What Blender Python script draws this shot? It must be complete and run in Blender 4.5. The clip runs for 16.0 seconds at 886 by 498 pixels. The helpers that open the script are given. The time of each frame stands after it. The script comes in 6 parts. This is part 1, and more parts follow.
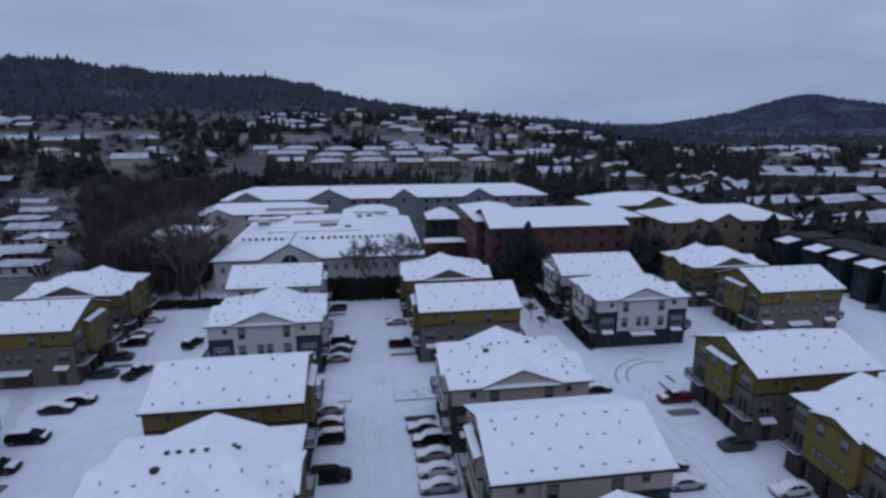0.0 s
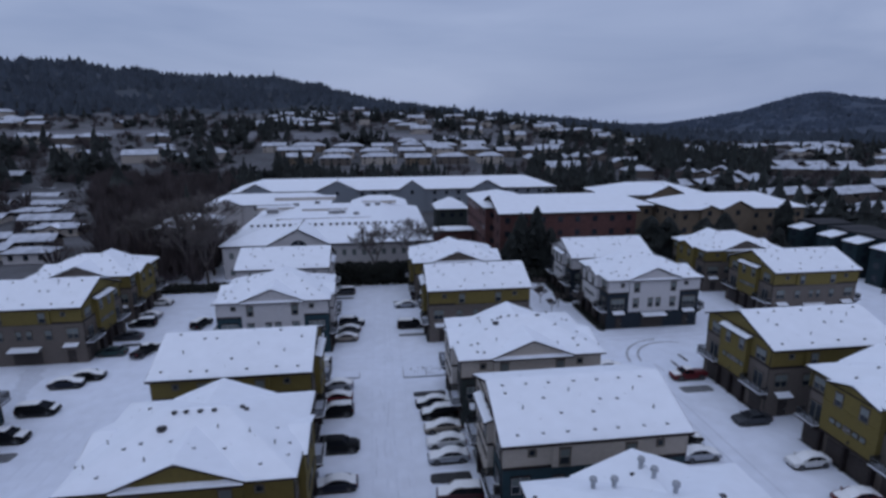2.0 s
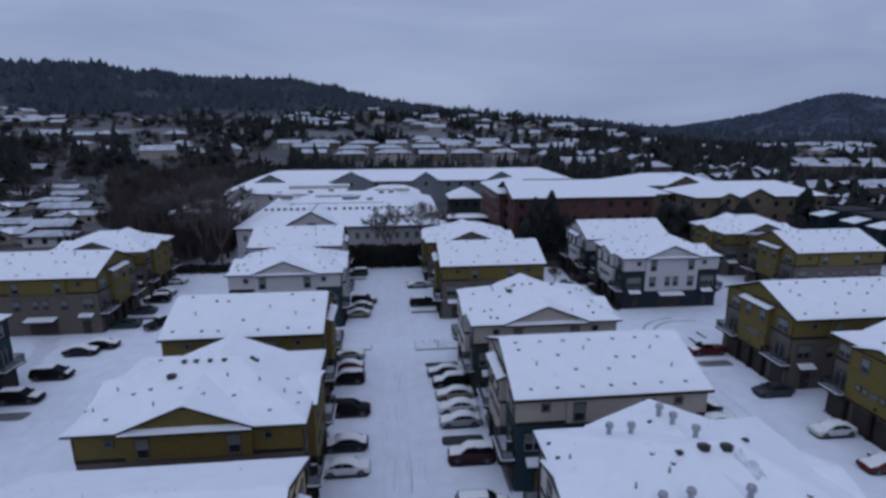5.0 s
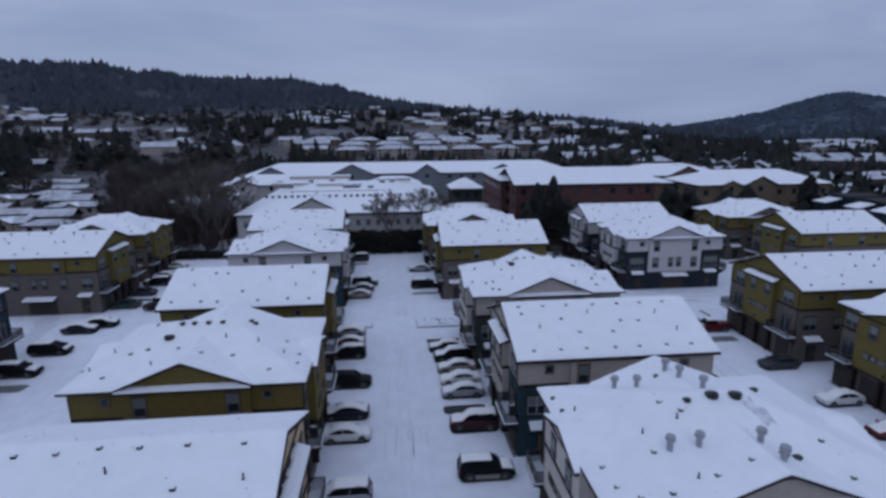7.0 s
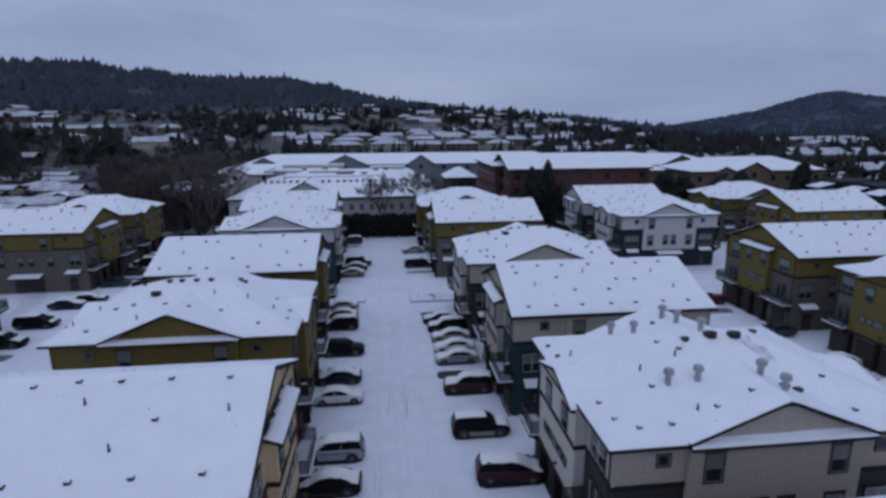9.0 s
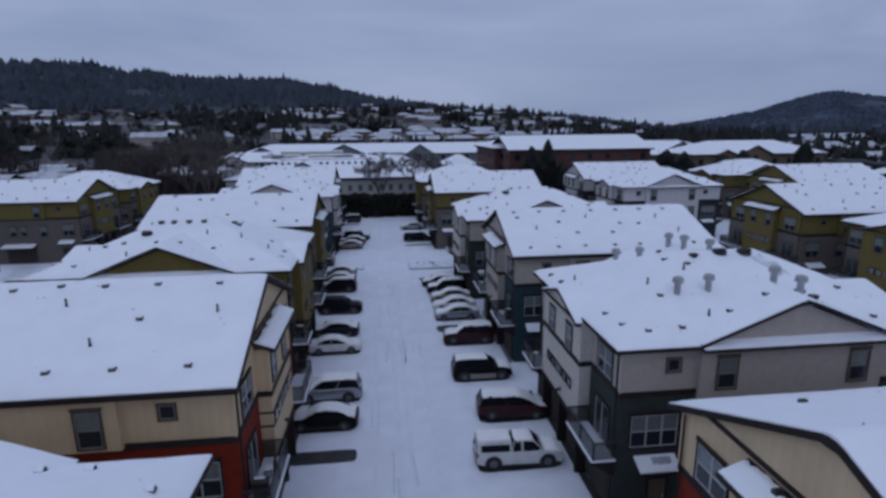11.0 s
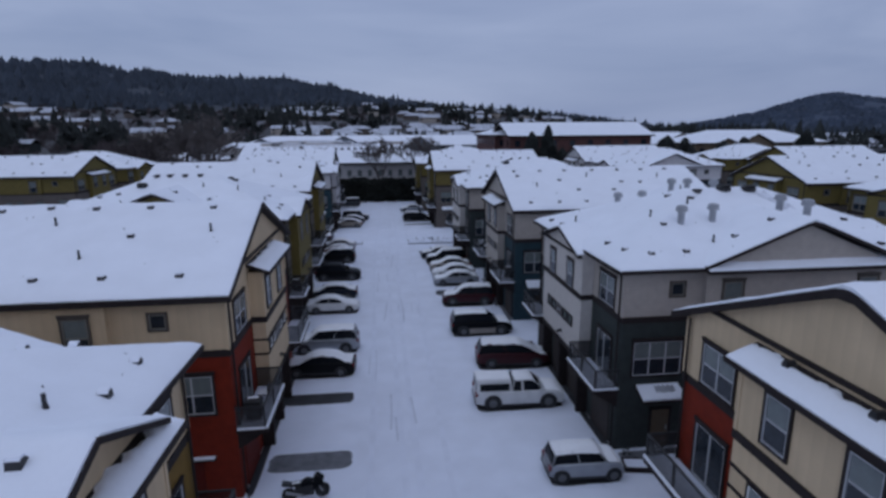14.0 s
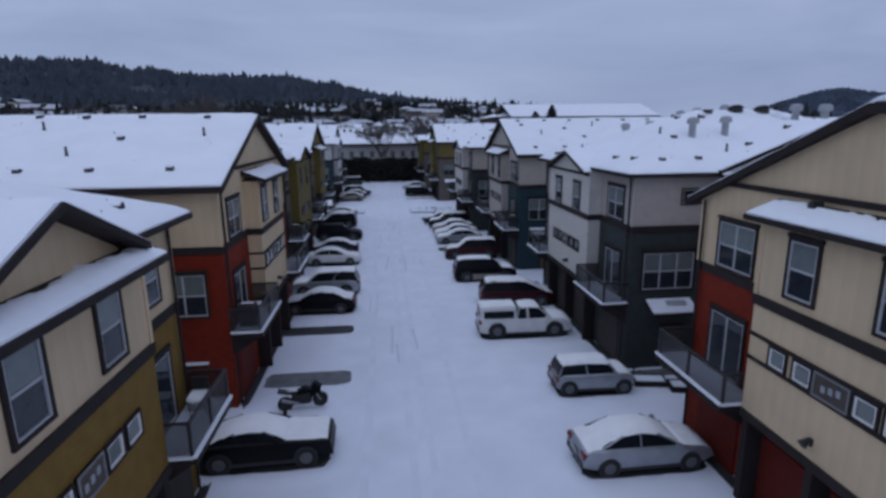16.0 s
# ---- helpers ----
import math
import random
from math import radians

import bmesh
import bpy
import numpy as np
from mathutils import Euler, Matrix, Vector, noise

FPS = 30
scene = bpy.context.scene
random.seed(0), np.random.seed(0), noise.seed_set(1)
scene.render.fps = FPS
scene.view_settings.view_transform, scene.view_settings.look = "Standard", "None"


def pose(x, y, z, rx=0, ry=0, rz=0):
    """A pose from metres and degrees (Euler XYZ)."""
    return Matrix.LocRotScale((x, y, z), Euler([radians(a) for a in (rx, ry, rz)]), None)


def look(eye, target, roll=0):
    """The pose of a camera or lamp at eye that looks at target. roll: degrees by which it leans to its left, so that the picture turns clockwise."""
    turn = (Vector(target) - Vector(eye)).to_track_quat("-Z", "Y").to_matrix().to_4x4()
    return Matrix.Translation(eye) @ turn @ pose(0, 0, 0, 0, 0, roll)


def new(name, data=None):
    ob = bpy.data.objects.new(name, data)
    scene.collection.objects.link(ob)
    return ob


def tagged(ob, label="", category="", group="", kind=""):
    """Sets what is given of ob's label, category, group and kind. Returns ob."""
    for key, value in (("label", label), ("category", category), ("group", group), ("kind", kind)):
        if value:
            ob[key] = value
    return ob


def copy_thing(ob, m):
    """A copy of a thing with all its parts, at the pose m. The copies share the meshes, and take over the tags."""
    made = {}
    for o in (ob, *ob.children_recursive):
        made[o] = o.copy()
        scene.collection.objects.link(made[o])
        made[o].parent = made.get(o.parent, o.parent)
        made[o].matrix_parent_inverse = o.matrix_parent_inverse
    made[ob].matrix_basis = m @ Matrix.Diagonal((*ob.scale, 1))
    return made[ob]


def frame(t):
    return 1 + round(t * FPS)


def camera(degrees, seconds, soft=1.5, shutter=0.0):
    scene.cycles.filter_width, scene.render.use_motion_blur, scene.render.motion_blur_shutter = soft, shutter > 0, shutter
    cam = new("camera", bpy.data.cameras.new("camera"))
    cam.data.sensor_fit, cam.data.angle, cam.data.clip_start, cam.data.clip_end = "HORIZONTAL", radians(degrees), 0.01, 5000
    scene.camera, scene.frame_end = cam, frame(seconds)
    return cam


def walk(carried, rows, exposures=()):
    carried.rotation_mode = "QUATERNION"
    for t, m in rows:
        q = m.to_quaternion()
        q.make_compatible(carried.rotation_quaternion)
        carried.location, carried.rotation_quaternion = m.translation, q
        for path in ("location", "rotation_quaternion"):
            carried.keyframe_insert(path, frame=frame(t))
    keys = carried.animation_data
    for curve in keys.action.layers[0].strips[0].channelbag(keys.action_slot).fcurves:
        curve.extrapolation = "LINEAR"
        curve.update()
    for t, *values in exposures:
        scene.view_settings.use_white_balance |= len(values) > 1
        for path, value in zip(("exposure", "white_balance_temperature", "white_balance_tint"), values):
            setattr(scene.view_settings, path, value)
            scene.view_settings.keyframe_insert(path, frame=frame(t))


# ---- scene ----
cam = camera(79.6, 16.0, soft=3.0)
METRES, EYE, TILT, LEAN, TURN = 30.0, 41.35, -13.7, 0.0, -8.0
ROWS = [
    (0.0, 0.0, 0.0, 0.0, 0.0, 0.0, -0.0),
    (0.5, -0.0012, 0.007, -0.0304, 0.22, 0.12, -0.0),
    (1.0, -0.0023, 0.0127, -0.0608, 0.37, 0.16, -0.01),
    (1.5, -0.0038, 0.0184, -0.0915, 0.6, 0.21, -0.08),
    (2.0, -0.0053, 0.0239, -0.1277, 0.85, 0.1, 0.06),
    (2.5, -0.0004, 0.0317, -0.1645, 0.97, 0.27, -0.05),
    (3.0, 0.0022, 0.0371, -0.1959, 1.16, 0.35, -0.13),
    (3.5, 0.0026, 0.0431, -0.22, 1.52, 0.42, -0.21),
    (4.0, 0.001, 0.0456, -0.2399, 1.94, 0.43, -0.33),
    (6.5, -0.0049, 0.0685, -0.3728, 2.46, 0.53, -0.28),
    (7.0, -0.0041, 0.0755, -0.4053, 2.45, 0.56, -0.19),
    (7.5, -0.0029, 0.0841, -0.4375, 2.45, 0.56, -0.11),
    (8.0, -0.0014, 0.089, -0.4688, 2.21, 0.59, -0.12),
    (10.5, -0.0014, 0.1344, -0.6617, 1.69, 0.77, 0.09),
    (11.0, -0.0021, 0.147, -0.7092, 1.81, 0.91, 0.15),
    (11.5, -0.0018, 0.1523, -0.7435, 1.67, 0.92, 0.05),
    (12.0, 0.0004, 0.1568, -0.765, 1.78, 1.07, -0.01),
    (12.5, -0.0025, 0.1574, -0.7786, 1.79, 1.0, 0.29),
    (13.0, -0.0033, 0.1606, -0.7935, 1.63, 1.04, 0.22),
    (13.5, -0.0024, 0.1643, -0.8109, 1.64, 1.04, 0.1),
    (14.0, -0.0011, 0.1686, -0.8368, 1.79, 1.09, 0.01),
    (14.5, -0.0003, 0.1762, -0.8692, 1.95, 1.06, -0.01),
    (15.0, -0.0001, 0.1848, -0.9026, 2.22, 1.11, 0.07),
    (15.5, -0.0016, 0.1939, -0.941, 2.19, 1.06, 0.21),
    (16.0, -0.0006, 0.2029, -0.9769, 2.14, 0.99, 0.15),
]
walk(cam, [(t, pose(0, 0, EYE, TILT, LEAN, TURN) @ pose(METRES * x, METRES * y, METRES * z, 90 + pitch, roll, yaw)) for t, x, y, z, yaw, pitch, roll in ROWS],
     [(0.0, -0.03), (4.0, -0.09), (7.5, -0.09), (11.0, -0.17), (13.0, -0.17), (14.1, -0.14), (15.0, -0.10), (15.5, -0.05), (16.0, -0.01)])

# ---- light: an even overcast winter sky at dusk ----
world = bpy.data.worlds.new("winter_sky")
scene.world = world
world.use_nodes = True
wn, wl = world.node_tree.nodes, world.node_tree.links
wn.clear()


def wnode(kind, **values):
    n = wn.new(kind)
    for k, v in values.items():
        n.inputs[k].default_value = v
    return n


sky = wn.new("ShaderNodeTexSky")
sky.sky_type, sky.sun_disc = "NISHITA", False
sky.sun_elevation, sky.sun_rotation, sky.air_density, sky.dust_density = radians(38), radians(150), 1.0, 4.0
co = wn.new("ShaderNodeTexCoord")
flat = wn.new("ShaderNodeMapping")
flat.inputs["Scale"].default_value = (1.0, 1.6, 5.5)
flat.inputs["Rotation"].default_value = (0.0, radians(7), radians(20))
cloud = wnode("ShaderNodeTexNoise", Scale=1.7, Detail=5.0, Roughness=0.5, Distortion=0.5)
ramp = wn.new("ShaderNodeValToRGB")
ramp.color_ramp.elements[0].position, ramp.color_ramp.elements[0].color = 0.34, (0.272, 0.345, 0.555, 1)
ramp.color_ramp.elements[1].position, ramp.color_ramp.elements[1].color = 0.68, (0.378, 0.455, 0.678, 1)
dim = wn.new("ShaderNodeVectorMath")
dim.operation = "SCALE"
dim.inputs["Scale"].default_value = 0.10
mix = wn.new("ShaderNodeMix")
mix.data_type = "RGBA"
mix.inputs["Factor"].default_value = 0.90
back = wnode("ShaderNodeBackground", Strength=1.0)
wout = wn.new("ShaderNodeOutputWorld")
wl.new(co.outputs["Generated"], flat.inputs["Vector"])
wl.new(flat.outputs["Vector"], cloud.inputs["Vector"])
wl.new(cloud.outputs["Fac"], ramp.inputs["Fac"])
wl.new(sky.outputs["Color"], dim.inputs["Vector"])
wl.new(dim.outputs["Vector"], mix.inputs[6])
wl.new(ramp.outputs["Color"], mix.inputs[7])
wl.new(mix.outputs[2], back.inputs["Color"])
wl.new(back.outputs["Background"], wout.inputs["Surface"])
sun = new("sun", bpy.data.lights.new("sun", "SUN"))
sun.data.energy, sun.data.angle, sun.data.color = 0.55, radians(95), (0.86, 0.92, 1.0)
sun.matrix_world = look((-38, 4, 80), (0, 0, 0))


# ---- materials ----
def material(name, color, rough=0.8, metal=0.0, vary=0.12, scale=3.0, fine=40.0, bump=0.15, depth=0.02, tint=None, coat=0.0, island=0.0, siding=0.0, vertical=False):
    """A surface with broad stains (scale, per metre) and fine grain; siding: the height of lap boards in metres."""
    m = bpy.data.materials.new(name)
    m.use_nodes = True
    n, l = m.node_tree.nodes, m.node_tree.links
    b = n["Principled BSDF"]
    b.inputs["Roughness"].default_value, b.inputs["Metallic"].default_value, b.inputs["Coat Weight"].default_value = rough, metal, coat
    b.inputs["Specular IOR Level"].default_value = 0.22 if siding and rough > 0.7 else 0.5
    geo = n.new("ShaderNodeTexCoord")
    broad, grain = n.new("ShaderNodeTexNoise"), n.new("ShaderNodeTexNoise")
    broad.inputs["Scale"].default_value, broad.inputs["Detail"].default_value = scale, 4
    grain.inputs["Scale"].default_value, grain.inputs["Detail"].default_value = fine, 3
    for t in (broad, grain):
        l.new(geo.outputs["Object"], t.inputs["Vector"])
    both = n.new("ShaderNodeMath")
    both.operation = "MULTIPLY_ADD"
    both.inputs[1].default_value = 0.35
    l.new(grain.outputs["Fac"], both.inputs[0]), l.new(broad.outputs["Fac"], both.inputs[2])
    r = n.new("ShaderNodeValToRGB")
    lo, hi = [c * (1 - vary) for c in color], [min(1, c * (1 + vary)) for c in color]
    if tint:
        lo = list(tint)
    r.color_ramp.elements[0].position, r.color_ramp.elements[0].color = 0.45, (*lo, 1)
    r.color_ramp.elements[1].position, r.color_ramp.elements[1].color = 0.9, (*hi, 1)
    l.new(both.outputs[0], r.inputs["Fac"])
    out = r.outputs["Color"]
    if island:
        g, h = n.new("ShaderNodeNewGeometry"), n.new("ShaderNodeHueSaturation")
        o = n.new("ShaderNodeMapRange")
        o.inputs["To Min"].default_value, o.inputs["To Max"].default_value = 1 - island, 1 + island
        l.new(g.outputs["Random Per Island"], o.inputs["Value"]), l.new(o.outputs[0], h.inputs["Value"]), l.new(out, h.inputs["Color"])
        out = h.outputs["Color"]
    l.new(out, b.inputs["Base Color"])
    bp = n.new("ShaderNodeBump")
    bp.inputs["Strength"].default_value, bp.inputs["Distance"].default_value = bump, depth
    height = both.outputs[0]
    if siding:
        w = n.new("ShaderNodeTexWave")
        w.wave_type, w.bands_direction, w.wave_profile = "BANDS", "X" if vertical else "Z", "SAW"
        w.inputs["Scale"].default_value = 0.314 / siding
        if vertical:
            rot = n.new("ShaderNodeMapping")
            rot.inputs["Rotation"].default_value = (0, 0, radians(45))
            w.inputs["Scale"].default_value = 0.314 / siding * 1.414
            l.new(geo.outputs["Object"], rot.inputs["Vector"]), l.new(rot.outputs["Vector"], w.inputs["Vector"])
        else:
            l.new(geo.outputs["Object"], w.inputs["Vector"])
        add = n.new("ShaderNodeMath")
        add.inputs[1].default_value = 1.0
        l.new(height, add.inputs[0]), l.new(w.outputs["Fac"], add.inputs[1])
        height = add.outputs[0]
        shade, toned = n.new("ShaderNodeMapRange"), n.new("ShaderNodeHueSaturation")
        shade.inputs["To Min"].default_value, shade.inputs["To Max"].default_value = 0.95, 1.02
        l.new(w.outputs["Fac"], shade.inputs["Value"]), l.new(shade.outputs[0], toned.inputs["Value"]), l.new(out, toned.inputs["Color"])
        l.new(toned.outputs["Color"], b.inputs["Base Color"])
    l.new(height, bp.inputs["Height"]), l.new(bp.outputs["Normal"], b.inputs["Normal"])
    return m


SNOW = material("snow", (0.772, 0.812, 0.918), 0.75, vary=0.06, scale=0.5, fine=14, bump=0.35, depth=0.03)
ROOF_SNOW = material("roof_snow", (0.835, 0.868, 0.94), 0.7, vary=0.03, scale=0.7, fine=9, bump=0.3, depth=0.03)
# Thin patchy snow, its tone also dimmed for distance haze
FAR_SNOW = material("patchy_hazed_far_snow", (0.54, 0.57, 0.64), 0.8, vary=0.15, scale=0.35, fine=3, tint=(0.30, 0.32, 0.37))
MELT = material("melting_snow", (0.68, 0.71, 0.79), 0.6, vary=0.15, scale=2.2, fine=12, bump=0.4, tint=(0.43, 0.45, 0.51))
RUT = material("wheel_pressed_snow", (0.752, 0.792, 0.90), 0.7, vary=0.05, scale=0.8, fine=16, bump=0.5, depth=0.03)
TRODDEN = material("trodden_snow", (0.635, 0.67, 0.765), 0.7, vary=0.08, scale=1.5, fine=20, bump=0.5, depth=0.03)
ASPHALT = material("wet_asphalt", (0.034, 0.035, 0.039), 0.75, vary=0.35, scale=1.2, fine=60, bump=0.3)
SLUSH = material("slushy_asphalt", (0.15, 0.155, 0.17), 0.75, vary=0.3, scale=2.2, fine=20, bump=0.3)
SHINGLE = material("dark_shingle", (0.025, 0.025, 0.03), 0.95, vary=0.3, scale=4)
TRIM = material("dark_brown_trim", (0.026, 0.020, 0.020), 0.75, vary=0.2)
TRIM.node_tree.nodes["Principled BSDF"].inputs["Specular IOR Level"].default_value = 0.22
MUTED_TRIM = material("muted_brown_trim", (0.075, 0.062, 0.052), 0.75, vary=0.15)
DULL_FRAME = material("dull_window_frame", (0.20, 0.195, 0.17), 0.6, vary=0.1)
DARK_BASE = material("blackish_blue_siding", (0.018, 0.027, 0.037), 0.75, vary=0.15, siding=0.16, bump=0.5)
CREAM = material("cream_board", (0.60, 0.465, 0.305), 0.8, vary=0.09, scale=0.8, siding=0.42, vertical=True, bump=0.6)
RED = material("barn_red_siding", (0.182, 0.020, 0.008), 0.75, vary=0.15, siding=0.16, bump=0.5)
OCHRE = material("ochre_siding", (0.190, 0.112, 0.024), 0.75, vary=0.12, siding=0.16, bump=0.5)
YELLOW = material("mustard_siding", (0.150, 0.118, 0.037), 0.75, vary=0.12, siding=0.16, bump=0.5)
TAUPE = material("taupe_siding", (0.135, 0.116, 0.105), 0.8, vary=0.12, siding=0.16, bump=0.5)
GREIGE = material("greige_siding", (0.43, 0.39, 0.35), 0.8, vary=0.08, siding=0.16, bump=0.4)
PALE = material("pale_grey_siding", (0.57, 0.535, 0.50), 0.8, vary=0.07, siding=0.16, bump=0.4)
ROW_TEAL = material("blackish_teal_siding", (0.012, 0.026, 0.033), 0.75, vary=0.15, siding=0.16, bump=0.5)
SLATE = material("slate_green_siding", (0.040, 0.049, 0.048), 0.75, vary=0.15, siding=0.16, bump=0.5)
TEAL = material("dark_teal_siding", (0.024, 0.052, 0.066), 0.75, vary=0.15, siding=0.16, bump=0.5)
BRICK = material("red_brick", (0.092, 0.040, 0.037), 0.85, vary=0.25, scale=1.0, fine=30)
BLUE_GREY = material("blue_grey_siding", (0.20, 0.225, 0.26), 0.8, vary=0.12, siding=0.2, bump=0.4)
FRAME_WHITE = material("white_vinyl_frame", (0.42, 0.43, 0.45), 0.5, vary=0.06)
TAN = material("tan_stucco", (0.150, 0.115, 0.082), 0.85, vary=0.12, scale=0.6)
WHITE_PAINT = material("white_paint", (0.78, 0.78, 0.77), 0.5, vary=0.05)
OFFWHITE = material("off_white_siding", (0.52, 0.51, 0.52), 0.8, vary=0.08, siding=0.2, bump=0.4)
MESH_PANEL = material("perforated_metal", (0.055, 0.057, 0.062), 0.6, 0.3, vary=0.1)
MESH_PANEL.node_tree.nodes["Principled BSDF"].inputs["Alpha"].default_value = 0.42
MESH_GREY = material("dull_grey_metal", (0.19, 0.19, 0.195), 0.6, vary=0.1)
TRACK = material("packed_slush", (0.36, 0.375, 0.42), 0.65, vary=0.2, scale=1.5, fine=15, bump=0.4)
GREY_PAINT = material("grey_paint", (0.32, 0.33, 0.35), 0.6, vary=0.1)
METAL = material("galvanised_metal", (0.36, 0.375, 0.40), 0.45, 0.7, vary=0.12)
SIGN_BROWN = material("brown_sign_board", (0.075, 0.058, 0.05), 0.7, vary=0.15)
BLACK = material("black_plastic", (0.02, 0.02, 0.022), 0.5, vary=0.3)
DOOR_RED = material("red_garage_door", (0.105, 0.012, 0.007), 0.75, vary=0.12, siding=0.5, bump=0.5)
DOOR_DARK = material("dark_garage_door", (0.052, 0.044, 0.042), 0.75, vary=0.15, siding=0.5, bump=0.5)
DOOR_TAN = material("tan_door", (0.105, 0.078, 0.048), 0.6, vary=0.12)
GLASS = material("window_glass", (0.022, 0.028, 0.036), 0.08, vary=0.3, bump=0.03)
GLASS.node_tree.nodes["Principled BSDF"].inputs["Specular IOR Level"].default_value = 0.35
# Serves drawn blinds; on small panes its pale tone paints reflected sky
PALE_GLASS = material("blind_and_sky_glass", (0.155, 0.18, 0.18), 0.15, vary=0.12, siding=0.05, bump=0.2)
BARK = material("bark", (0.06, 0.048, 0.042), 0.9, vary=0.3, scale=6)
TWIG = material("twigs", (0.115, 0.10, 0.098), 0.9, vary=0.3)
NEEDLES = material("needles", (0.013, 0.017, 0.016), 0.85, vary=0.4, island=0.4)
HEDGE = material("hedge_leaves", (0.016, 0.019, 0.015), 0.85, vary=0.4, island=0.4)
# Forest and wooded slope are blued to paint in distance haze
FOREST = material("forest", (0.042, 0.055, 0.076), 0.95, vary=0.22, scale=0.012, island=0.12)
SCRUB = material("bare_wood", (0.066, 0.053, 0.055), 0.95, vary=0.25, scale=0.2, island=0.3)
SCRUB_GROUND = material("snow_and_scrub", (0.11, 0.11, 0.122), 0.95, vary=0.25, scale=0.035, fine=0.5, bump=0.4, depth=0.3, tint=(0.034, 0.034, 0.037))
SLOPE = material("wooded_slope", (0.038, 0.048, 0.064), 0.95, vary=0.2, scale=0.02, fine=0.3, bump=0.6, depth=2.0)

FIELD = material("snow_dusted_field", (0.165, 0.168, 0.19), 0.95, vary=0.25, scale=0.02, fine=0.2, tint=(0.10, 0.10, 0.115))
# Round hill blued with painted haze; also serves the snow-dusted open crest
FAR_SLOPE = material("haze_blue_snowy_hill", (0.043, 0.060, 0.092), 0.95, vary=0.3, scale=0.02, fine=0.15, bump=0.5, depth=3.0)


# ---- mesh helpers ----
class Shape:
    """Points and faces that become one mesh."""

    def __init__(self):
        self.v, self.f = [], []

    def add(self, v, f):
        k = len(self.v)
        self.v += [tuple(p) for p in v]
        self.f += [tuple(i + k for i in q) for q in f]
        return self

    def box(self, x0, x1, y0, y1, z0, z1):
        return self.add([(x, y, z) for z in (z0, z1) for x, y in ((x0, y0), (x1, y0), (x1, y1), (x0, y1))],
                        [(3, 2, 1, 0), (4, 5, 6, 7), (0, 1, 5, 4), (1, 2, 6, 5), (2, 3, 7, 6), (3, 0, 4, 7)])

    def prism(self, outline, axis, a, b):
        """An outline in the two other axes, drawn out along axis from a to b."""
        n = len(outline)

        def put(p, c):
            return {"x": (c, p[0], p[1]), "y": (p[0], c, p[1]), "z": (p[0], p[1], c)}[axis]
        v = [put(p, a) for p in outline] + [put(p, b) for p in outline]
        f = [tuple(range(n)), tuple(range(2 * n - 1, n - 1, -1))]
        return self.add(v, f + [(i, i + n, (i + 1) % n + n, (i + 1) % n) for i in range(n)])

    def shell(self, xs, ys, top, bottom):
        """A closed sheet over a grid, between two height functions."""
        a, b = len(xs), len(ys)
        v = [(x, y, top(x, y)) for y in ys for x in xs] + [(x, y, bottom(x, y)) for y in ys for x in xs]
        q, f = a * b, []
        for j in range(b - 1):
            for i in range(a - 1):
                k = j * a + i
                f += [(k, k + 1, k + a + 1, k + a), (q + k, q + k + a, q + k + a + 1, q + k + 1)]
        ring = list(range(a)) + [j * a + a - 1 for j in range(1, b)] + [(b - 1) * a + i for i in range(a - 2, -1, -1)] + [j * a for j in range(b - 2, 0, -1)]
        for i, k in enumerate(ring):
            m = ring[(i + 1) % len(ring)]
            f.append((k, q + k, q + m, m))
        return self.add(v, f)

    def tube(self, p, r0, q, r1, n=8, cap=True):
        p, q = Vector(p), Vector(q)
        turn = (q - p).to_track_quat("Z", "Y")
        v = [c + turn @ Vector((r * math.cos(6.2832 * i / n), r * math.sin(6.2832 * i / n), 0)) for c, r in ((p, r0), (q, r1)) for i in range(n)]
        f = [(i, (i + 1) % n, n + (i + 1) % n, n + i) for i in range(n)]
        if cap:
            f += [tuple(range(n - 1, -1, -1)), tuple(range(n, 2 * n))]
        return self.add(v, f)

    def mesh(self, name, smooth=False):
        me = bpy.data.meshes.new(name)
        me.from_pydata(self.v, [], self.f)
        me.update()
        if smooth:
            me.shade_smooth()
        return me

    def ring(self, x0, x1, z0, z1, t, y0, y1):
        """A rectangular frame of width t round an opening, in the plane of x and z."""
        o = [(x0 - t, z0 - t), (x1 + t, z0 - t), (x1 + t, z1 + t), (x0 - t, z1 + t)]
        i = [(x0, z0), (x1, z0), (x1, z1), (x0, z1)]
        v = [(x, y, z) for y in (y0, y1) for q in (o, i) for x, z in q]
        f = []
        for k in range(4):
            n = (k + 1) % 4
            f += [(k, n, 4 + n, 4 + k), (8 + k, 12 + k, 12 + n, 8 + n), (k, 8 + k, 8 + n, n), (4 + k, 4 + n, 12 + n, 12 + k)]
        return self.add(v, f)


def fixed(mesh_data, mat, closed=True):
    """Gives a mesh its material and outward faces."""
    bm = bmesh.new()
    bm.from_mesh(mesh_data)
    if closed:
        bmesh.ops.recalc_face_normals(bm, faces=bm.faces)
    bm.to_mesh(mesh_data)
    bm.free()
    mesh_data.materials.append(mat)
    return mesh_data


def part(name, shape, mat, parent, label="", m=None, smooth=False):
    """Links a shape or a ready mesh as one object under a thing or a part."""
    me = shape if isinstance(shape, bpy.types.Mesh) else fixed(shape.mesh(name, smooth), mat)
    if smooth:
        me.set_sharp_from_angle(angle=radians(38))
    ob = new(name, me)
    ob.parent = parent
    if m is not None:
        ob.matrix_basis = m
    if label:
        ob["label"] = label
    return ob


def thing(name, label, category, group="", kind="", m=None):
    ob = new(name)
    ob.empty_display_size = 0.2
    if m is not None:
        ob.matrix_basis = m
    return tagged(ob, label, category, group, kind)


